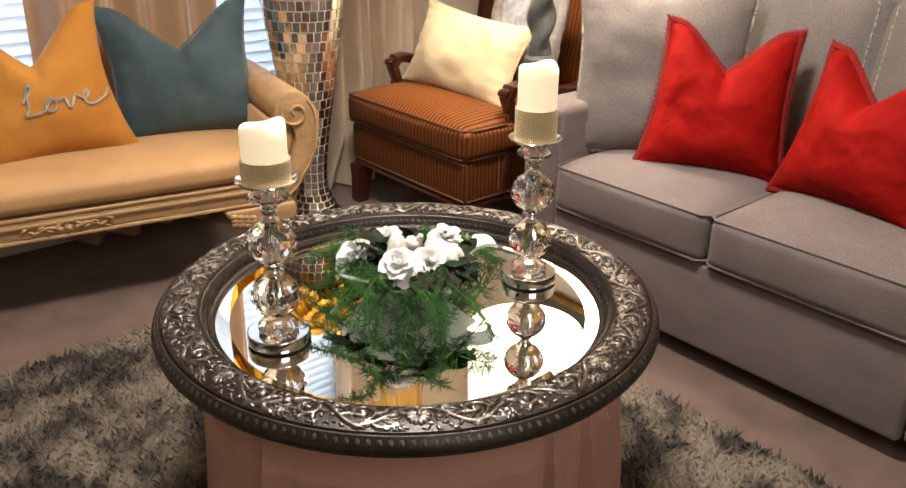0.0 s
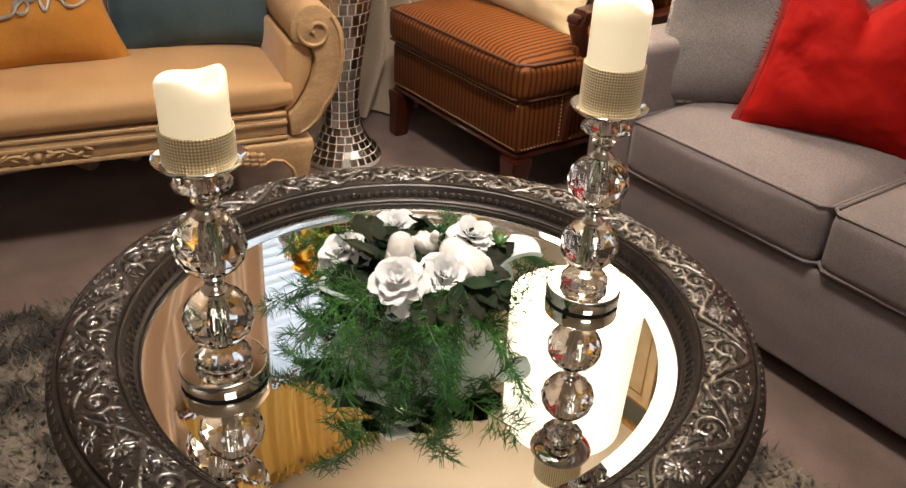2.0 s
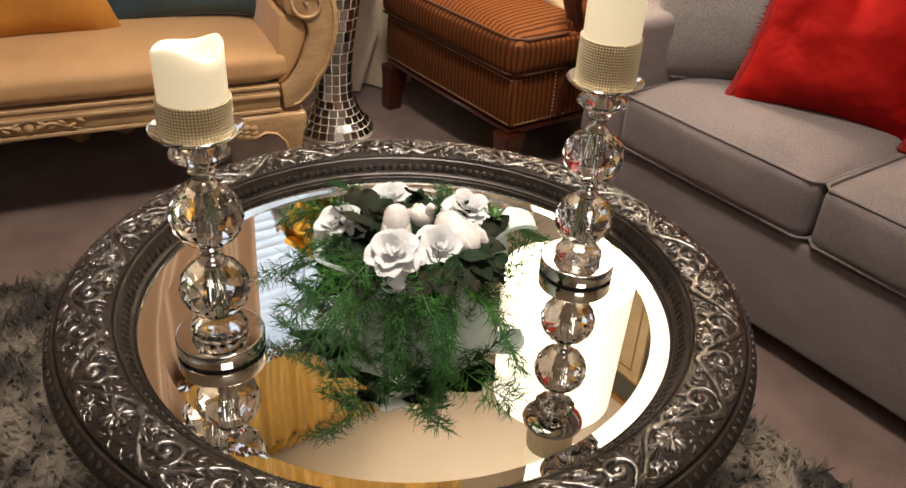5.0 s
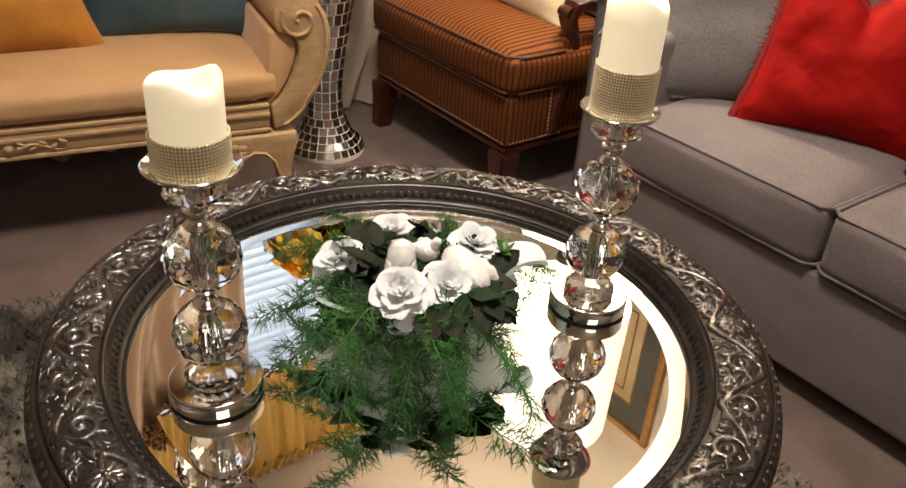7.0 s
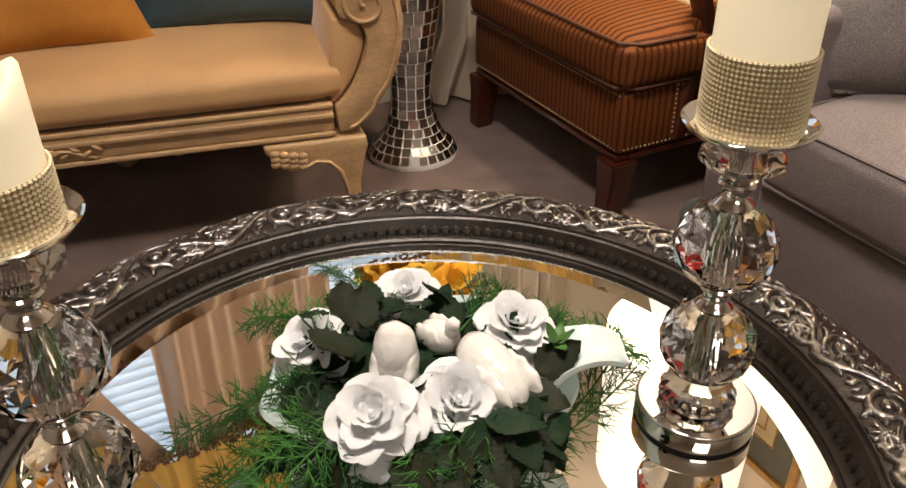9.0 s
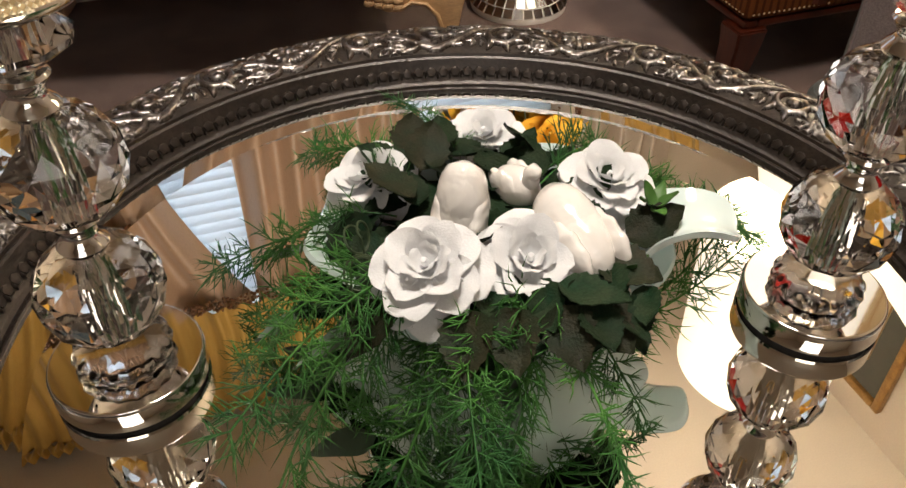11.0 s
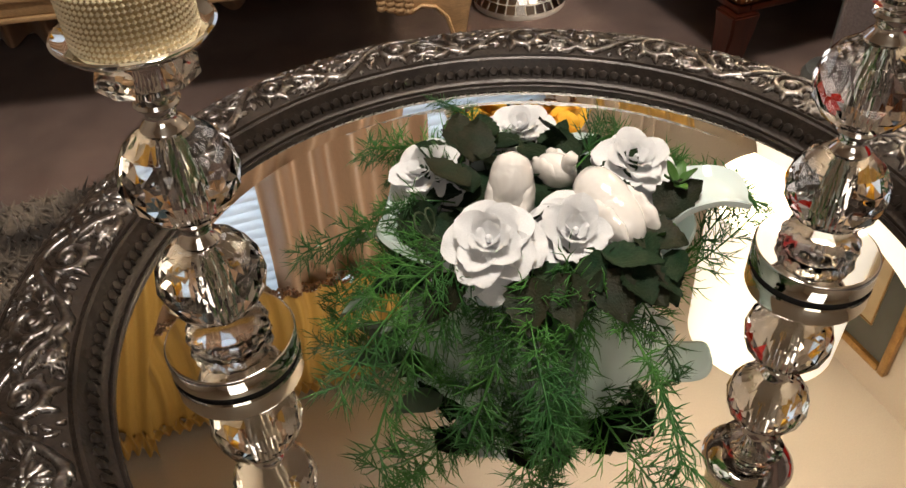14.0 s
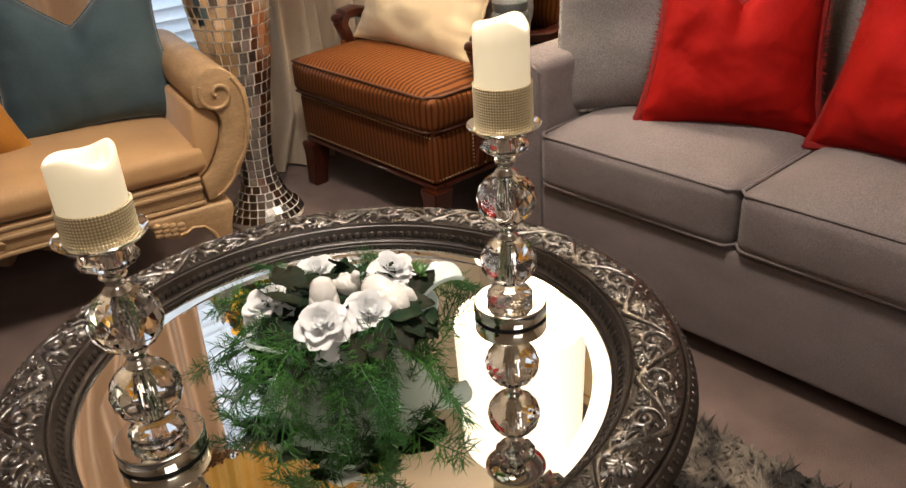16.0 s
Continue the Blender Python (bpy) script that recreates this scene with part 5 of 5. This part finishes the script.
def rose(m, size, parent, meshes, seed, whorls=((3, 0.14, 4, 0.66), (4, 0.22, 20, 0.82), (5, 0.28, 44, 1.0), (5, 0.30, 72, 1.16))):
    """A rose head of separate petals, opening outwards; it faces +z."""
    rnd = random.Random(seed)
    heart = lathe([(0, 0.0), (0.07 * size, 0.08 * size), (0.09 * size, 0.20 * size), (0.06 * size, 0.29 * size), (0, 0.31 * size)], 14)
    head = part("rose", heart, meshes[0].materials[0], parent, m=m)
    for w, (n, rad, open_, sc) in enumerate(whorls):
        for i in range(n):
            a = 360 * i / n + 37 * w + rnd.uniform(-8, 8)
            mm = pose(0, 0, 0, 0, 0, a) @ pose(rad * size * 0.4, 0, 0.03 * size) @ pose(0, 0, 0, 0, open_ + rnd.uniform(-7, 7), 0) @ Matrix.Diagonal((sc, sc, sc, 1))
            part("petal", meshes[rnd.randrange(len(meshes))], None, head, m=mm)
    return head


yellow_petals = [petal_mesh("petal", M_YELLOW, 0.075, 0.8, k) for k in range(2)]
pale_petals = [petal_mesh("petal", M_PETAL, 0.07, 0.8, k + 5) for k in range(2)]
bouquet = thing("silk_flowers", pose(VASE.x, VASE.y, 1.0), "yellow and white silk flowers in the mosaic vase", "flowers")
rnd = random.Random(8)
stem_bm = bmesh.new()
big_leaf = leaf_mesh("leaf", M_LEAF, 0.08, 0.04, 0.3)
for i in range(24):
    a, el = 2 * math.pi * 0.618 * i, -12 + 72 * (i / 23)
    way = Vector((math.cos(a) * math.cos(radians(el)), math.sin(a) * math.cos(radians(el)), math.sin(radians(el))))
    tip = Vector((0, 0, 0.20)) + way * rnd.uniform(0.17, 0.25)
    tube([(0, 0, 0.002), (way.x * 0.06, way.y * 0.06, 0.17), tip], 0.003, 5, stem_bm)
    m = Matrix.Translation(tip) @ way.to_track_quat("Z", "X").to_matrix().to_4x4()
    rose(m, 0.075, bouquet, yellow_petals if i % 4 != 1 else pale_petals, i, ((4, 0.2, 20, 0.7), (6, 0.26, 55, 1.0)))
    part("leaf", big_leaf, None, bouquet, m=Matrix.Translation(Vector((0, 0, 0.17)) + way * 0.05) @ way.to_track_quat("X", "Z").to_matrix().to_4x4() @ pose(0, 0, 0, rnd.uniform(-40, 40), 25, 0))
part("stems", stem_bm, M_STEM, bouquet)


# ---------------------------------------------------------------- flower arrangement on the mirror
bowl = thing("flower_arrangement", pose(0.0, 0.03, GLASS) @ Matrix.Diagonal((1, 1, 1.14, 1)), "white silk roses and trailing fern in a white porcelain leaf bowl", "flower arrangement")


def bowl_shape(a, r, z):
    lip = max(0.0, (z - 0.012) / 0.06)
    off = (math.degrees(a) - 14.5 + 180) % 360 - 180
    reach = 1 + 0.17 * lip * math.exp(-off ** 2 / (2 * 22 ** 2)) + 0.18 * lip * math.exp(-((math.degrees(a) - 196 + 180) % 360 - 180) ** 2 / (2 * 22 ** 2))
    wav = 1 + 0.05 * lip * math.sin(7 * a)
    up = 0.006 * lip * math.sin(5 * a + 1) * (1 if abs(off) > 30 else 0.2) + lip * (-0.020 * math.exp(-(off + 20) ** 2 / 700))
    return r * reach * wav, z + up


part("bowl", lathe([(0, 0.0), (0.052, 0.0), (0.062, 0.004), (0.084, 0.018), (0.101, 0.040), (0.112, 0.062), (0.118, 0.070), (0.115, 0.0735), (0.105, 0.066), (0.084, 0.044), (0.066, 0.022), (0, 0.016)], 120, wobble=bowl_shape), M_PORCELAIN, bowl, "glossy white porcelain bowl with pointed lips", angle=70)
lip_line = curve_through([(0.086, -0.012, 0.040), (0.106, 0.008, 0.066), (0.124, 0.024, 0.082), (0.146, 0.030, 0.090), (0.164, 0.034, 0.089), (0.177, 0.037, 0.083)], 6)
lip_wide = [0.040 * math.sqrt(max(0.0, 1 - (i / 30.4) ** 2.2)) * (1 - 0.45 * math.sin(math.pi * min(1, i / 26)) * (i / 30)) for i in range(len(lip_line))]
bm = bmesh.new()
across = Vector((-0.25, 0.97, 0))
rings = []
for i, (p, half) in enumerate(zip(lip_line, lip_wide)):
    d = (lip_line[min(len(lip_line) - 1, i + 1)] - lip_line[max(0, i - 1)]).normalized()
    inward = across.cross(d).normalized() * -1
    top = [p + across * half * s + inward * (0.28 * half * s * s + 0.0024) for s in np.linspace(-1, 1, 9)]
    low = [p + across * half * s + inward * (0.28 * half * s * s - 0.0024) for s in np.linspace(1, -1, 9)]
    rings.append([bm.verts.new(q) for q in top + low])
for a, b in zip(rings, rings[1:]):
    for i in range(18):
        bm.faces.new((a[i], a[(i + 1) % 18], b[(i + 1) % 18], b[i]))
bm.faces.new(rings[0][::-1])
bm.faces.new(rings[-1])
part("curled_lip", bm, M_PORCELAIN, bowl, "upright porcelain lip curling outwards to a point", angle=80)
part("moss", lathe([(0, 0.085), (0.05, 0.082), (0.085, 0.066), (0.082, 0.050), (0, 0.048)], 30, wobble=lambda a, r, z: (r * (1 + 0.1 * math.sin(7 * a)), z + 0.004 * math.sin(5 * a))), M_LEAF, bowl)


petals = [petal_mesh("petal", M_PETAL, 0.032, 0.8, k) for k in range(3)]
# roses: place over the bowl, the way they face, size
for x, y, z, way, size, seed in ((-0.010, -0.108, 0.122, (-0.06, -0.42, 0.9), 0.0308, 2), (-0.107, -0.002, 0.098, (-0.3, -0.3, 0.9), 0.029, 3), (-0.041, 0.115, 0.086, (-0.05, -0.15, 1), 0.0310, 4),
                                (0.082, 0.046, 0.112, (0.15, -0.15, 1), 0.0290, 5), (0.050, -0.060, 0.106, (0.15, -0.40, 0.9), 0.0300, 6)):
    w = Vector(way).normalized()
    m = Matrix.Translation((x, y, z)) @ w.to_track_quat("Z", "X").to_matrix().to_4x4() @ pose(0, 0, -0.016)
    rose(m, size, bowl, petals, seed, ((3, 0.05, 3, 0.40), (3, 0.10, 16, 0.56), (4, 0.16, 36, 0.76), (5, 0.20, 60, 0.95), (5, 0.20, 80, 1.16)))


def porcelain_bird(x, y, z, tilt, turn, size, tucked=True):
    """A plump dove with scalloped folded wings and a short tail, its head tucked down or its neck bent, half sunk among the flowers; it faces +x."""
    bm = bmesh.new()
    bmesh.ops.create_uvsphere(bm, u_segments=48, v_segments=28, radius=1, matrix=Matrix.Diagonal((1.30, 0.92, 0.95, 1)))
    for v in bm.verts:
        back = max(0.0, -v.co.x)
        v.co.z += 0.10 * back * back
        v.co.y *= 1 - 0.22 * back
    for side in (-1, 1):
        wing = bmesh.new()
        bmesh.ops.create_uvsphere(wing, u_segments=40, v_segments=20, radius=1)
        for v in wing.verts:
            k = v.co.x
            rib = 1 + 0.05 * math.cos(15 * k + 5 * v.co.z)
            v.co = Vector((k * 1.10 - 0.25, side * (0.60 + 0.34 * v.co.y * side * rib), (v.co.z * (0.72 + 0.05 * math.cos(12 * k))) + 0.18 - 0.16 * k))
        merge(bm, wing)
    neck = bmesh.new()
    if tucked:
        tube([(0.10, 0, 0.12), (0.45, 0, 0.17), (0.80, 0, 0.20), (1.10, 0, 0.19), (1.34, 0, 0.14), (1.48, 0, 0.08)], 0.84, 22, neck, taper=lambda k: math.sqrt(max(0.06, 1 - 0.94 * k ** 2.4)))
    else:
        tube([(0.80, 0, 0.30), (1.00, 0, 0.60), (1.08, 0, 0.84), (1.22, 0, 0.96), (1.42, 0, 0.90), (1.54, 0, 0.78)], 0.44, 16, neck, taper=lambda k: 1 - 0.22 * k if k < 0.75 else 0.83 - 2.4 * (k - 0.75))
    merge(bm, neck)
    tail = bmesh.new()
    tube([(-1.0, 0, 0.10), (-1.5, 0, 0.22), (-1.9, 0, 0.36)], 0.42, 12, tail, taper=lambda k: 1 - 0.35 * k)
    for v in tail.verts:
        v.co.z = 0.25 + (v.co.z - 0.25) * 0.45
    merge(bm, tail)
    bmesh.ops.scale(bm, vec=(size,) * 3, verts=bm.verts[:])
    part("porcelain_bird", bm, M_BIRD, bowl, "glossy white porcelain dove", m=pose(x, y, z) @ pose(0, 0, 0, 0, 0, turn) @ pose(0, 0, 0, 0, tilt, 0), angle=80)


porcelain_bird(-0.016, -0.012, 0.086, -66, 95, 0.0235)
porcelain_bird(0.072, -0.016, 0.084, -14, 140, 0.0275)
porcelain_bird(0.014, 0.030, 0.088, -12, -30, 0.0165, False)

rose_leaf = [leaf_mesh("leaf", M_LEAF, 0.050, 0.043, 0.15, 0.14, 14), leaf_mesh("leaf", M_LEAF, 0.044, 0.040, -0.2, 0.14, 14), leaf_mesh("leaf", M_LEAF, 0.056, 0.038, 0.25, 0.12, 14)]
rnd = random.Random(23)
spots = [(-0.065, 0.02, 0.085), (-0.045, -0.05, 0.075), (0.0, -0.085, 0.085), (0.03, -0.10, 0.075), (0.075, -0.07, 0.085), (0.09, -0.03, 0.08), (0.09, 0.03, 0.060), (0.02, 0.07, 0.075), (-0.01, 0.06, 0.09), (-0.09, -0.03, 0.065), (-0.06, 0.06, 0.08), (0.05, 0.06, 0.062), (0.0, 0.02, 0.095), (-0.08, -0.07, 0.05)]
for i, (x, y, z) in enumerate(spots):
    for k in range(3):
        out = math.degrees(math.atan2(y, x)) + rnd.uniform(-60, 60)
        m = pose(x + rnd.uniform(-0.008, 0.008), y + rnd.uniform(-0.008, 0.008), z + rnd.uniform(-0.008, 0.010), 0, 0, out) @ pose(0, 0, 0, rnd.uniform(-35, 35), rnd.uniform(-12, 40), 0) @ Matrix.Diagonal((rnd.uniform(0.62, 0.9),) * 3 + (1,))
        part("leaf", rose_leaf[(i + k) % 3], None, bowl, m=m)
for i in range(44):
    a, r = 2 * math.pi * 0.618 * i, 0.095 * math.sqrt((i + 0.5) / 44)
    m = pose(r * math.cos(a), r * math.sin(a), rnd.uniform(0.074, 0.090), 0, 0, math.degrees(a) + rnd.uniform(-70, 70)) @ pose(-0.02, 0, 0, rnd.uniform(-40, 40), rnd.uniform(-18, 32), 0) @ Matrix.Diagonal((rnd.uniform(0.6, 0.95),) * 3 + (1,))
    part("leaf", rose_leaf[i % 3], None, bowl, m=m)
for i in range(36):
    x = -0.085 + 0.21 * i / 35
    y = -0.098 + 0.35 * (x - 0.02) ** 2 * 8 + rnd.uniform(-0.012, 0.012)
    m = pose(x, y + 0.018, rnd.uniform(0.070, 0.094), 0, 0, -90 + 220 * (x - 0.02) + rnd.uniform(-35, 35)) @ pose(0, 0, 0, rnd.uniform(-25, 25), rnd.uniform(8, 45), 0) @ Matrix.Diagonal((rnd.uniform(0.6, 0.88),) * 3 + (1,))
    part("leaf", rose_leaf[i % 3], None, bowl, m=m)
dry_leaf = leaf_mesh("leaf", material("bronze_leaf", (0.030, 0.026, 0.014), 0.5, second=(0.016, 0.026, 0.013), spot=0.2, scale=50, grain=0.3, grain_scale=400, bump=0.4, per_piece=0.3, specular=0.10), 0.058, 0.048, 0.15, 0.14, 14)
for x, y, z, a, up in ((-0.075, 0.034, 0.090, 110, -10), (-0.058, 0.016, 0.094, 100, -14), (-0.050, -0.020, 0.096, 170, -10), (0.105, 0.000, 0.084, 40, -16), (0.090, -0.030, 0.088, -10, 5), (0.075, -0.085, 0.088, -50, 25), (0.090, -0.070, 0.084, -30, 20), (0.022, -0.112, 0.092, -70, 30), (-0.028, -0.118, 0.088, 250, 30), (0.045, -0.100, 0.090, -60, 26)):
    part("leaf", dry_leaf, None, bowl, m=pose(x, y, z, 0, 0, a) @ pose(0, 0, 0, 12, up, 0) @ Matrix.Diagonal((0.8, 0.8, 0.8, 1)))
sprig_leaf = leaf_mesh("sprig_leaf", M_SPRIG, 0.020, 0.011, 0.2)
for x, y, z in ((0.110, -0.025, 0.078), (0.118, 0.028, 0.096)):
    for k in range(5):
        part("sprig_leaf", sprig_leaf, None, bowl, m=pose(x, y, z, 0, 0, 72 * k + 10) @ pose(0, 0, 0, 0, rnd.uniform(-45, -10), 0))


def frond_mesh(length, droop, seed, thick=1.0):
    """An asparagus fern frond along +x: an arching stem, side shoots and tufts of fine needles."""
    rnd = random.Random(seed)
    verts, faces = [], []

    def needle(p, d, ln, r):
        d = d.normalized()
        s = d.cross(Vector((0.3, 0.2, 1))).normalized()
        o = s.cross(d)
        b = len(verts)
        mid = p + d * ln * 0.55 + o * rnd.uniform(-0.12, 0.12) * ln
        for c in (p, mid):
            for k in range(3):
                a = 2.094 * k
                verts.append(c + (s * math.cos(a) + o * math.sin(a)) * r)
        tip = p + d * ln + o * rnd.uniform(-0.3, 0.3) * ln + Vector((0, 0, -0.1 * ln))
        verts.append(tip)
        for k in range(3):
            q = (k + 1) % 3
            faces.append((b + k, b + q, b + 3 + q, b + 3 + k))
            faces.append((b + 3 + k, b + 3 + q, b + 6))

    def along(t):
        return Vector((length * t * (1 - 0.12 * t * abs(droop)), 0.02 * length * math.sin(4 * t + seed), length * (0.22 * t - droop * t * t)))

    def stem(a, b, r0, r1):
        d = (b - a).normalized()
        s = d.cross(Vector((0.3, 0.2, 1))).normalized()
        o = s.cross(d)
        i0 = len(verts)
        for c, r in ((a, r0), (b, r1)):
            for k in range(3):
                verts.append(c + (s * math.cos(2.094 * k) + o * math.sin(2.094 * k)) * r)
        for k in range(3):
            q = (k + 1) % 3
            faces.append((i0 + k, i0 + q, i0 + 3 + q, i0 + 3 + k))

    last = along(0)
    shoots = 17
    for i in range(1, shoots + 1):
        t = i / shoots
        p = along(t)
        stem(last, p, 0.0011, 0.0009)
        fwd = (p - last).normalized()
        last = p
        if t < 0.12:
            continue
        for sgn in (-1, 1):
            if rnd.random() < 0.15:
                continue
            side = fwd.cross(Vector((0, 0, 1))).normalized() * sgn
            d = (fwd * 0.75 + side * rnd.uniform(0.6, 1.0) + Vector((0, 0, rnd.uniform(-0.35, 0.35)))).normalized()
            ln = length * 0.20 * (1.15 - 0.75 * t) * rnd.uniform(0.7, 1.2)
            e = p + d * ln
            stem(p, e, 0.0006, 0.0004)
            k = 5
            for j in range(k):
                c = p.lerp(e, (j + 0.6) / k)
                for w in range(2):
                    nd = (d * 0.9 + Vector((rnd.uniform(-1, 1), rnd.uniform(-1, 1), rnd.uniform(-1, 1))) * 0.85)
                    needle(c, nd, rnd.uniform(0.013, 0.022), 0.00052 * thick)
    me = bpy.data.meshes.new("fern_frond")
    me.from_pydata([tuple(v) for v in verts], [], faces)
    me.materials.append(M_FERN)
    me.shade_smooth()
    return me


fronds = [frond_mesh(0.15, 0.55, 1), frond_mesh(0.13, 0.80, 2), frond_mesh(0.17, 0.40, 3), frond_mesh(0.12, 1.0, 4)]
rnd = random.Random(31)
# (angle of the frond from the bowl, how many, lift in degrees, reach)
for a, n, lift, sc in ((176, 2, 2, 1.0), (160, 2, 8, 0.95), (138, 2, 4, 0.85), (122, 2, 2, 0.8), (196, 1, -4, 0.95), (214, 2, -8, 0.95), (232, 2, -8, 1.0), (246, 1, -2, 1.25), (256, 1, -10, 1.2), (250, 1, -20, 0.85), (262, 1, -16, 0.95), (270, 1, -24, 0.9), (286, 1, -20, 0.9), (310, 1, -20, 0.9), (276, 1, -8, 1.15), (298, 1, -18, 0.95), (290, 1, -2, 1.25), (302, 1, -2, 1.25), (318, 2, -4, 1.15), (330, 1, -14, 0.8), (226, 1, -25, 0.8),
                       (80, 1, 0, 1.0), (66, 2, -2, 1.15), (54, 2, 0, 1.25), (44, 2, 2, 1.25)):
    for k in range(n):
        aa = a + rnd.uniform(-10, 10)
        r0 = rnd.uniform(0.045, 0.085)
        m = pose(r0 * math.cos(radians(aa)), r0 * math.sin(radians(aa)), rnd.uniform(0.052, 0.085), 0, 0, aa) @ pose(0, 0, 0, rnd.uniform(-40, 40), -lift + rnd.uniform(-16, 14), 0) @ Matrix.Diagonal((sc * rnd.uniform(0.75, 1.05),) * 3 + (1,))
        part("fern_frond", fronds[rnd.randrange(4)], None, bowl, m=m)
pale_leaf = leaf_mesh("pale_leaf", material("silver_green_leaf", (0.10, 0.14, 0.10), 0.55, second=(0.06, 0.09, 0.06), scale=40), 0.05, 0.020, 0.3)
for x, y, z, a in ((-0.105, -0.045, 0.066, 200), (-0.100, -0.080, 0.046, 235), (-0.055, -0.105, 0.062, 240), (0.05, -0.115, 0.060, 290)):
    part("pale_leaf", pale_leaf, None, bowl, m=pose(x, y, z, 20, 30, a) @ Matrix.Diagonal((1.2, 1.2, 1.2, 1)))
for x, y, z, turn, size in ((-0.062, -0.092, 0.078, 10, 0.014), (-0.078, -0.070, 0.084, 70, 0.012), (-0.045, -0.108, 0.066, 130, 0.011), (0.012, -0.118, 0.062, 40, 0.012)):
    coil = [(size * (1 - 0.05 * a) * math.cos(a), size * (1 - 0.05 * a) * math.sin(a), 0.0018 * a + 0.3 * size * math.sin(a)) for a in np.linspace(0, 10, 44)]
    part("tendril", tube(coil + [(size * 0.2, -size * 2.0, -0.004)], 0.0009, 5), M_STEM, bowl, m=pose(x, y, z, 35, 15, turn))
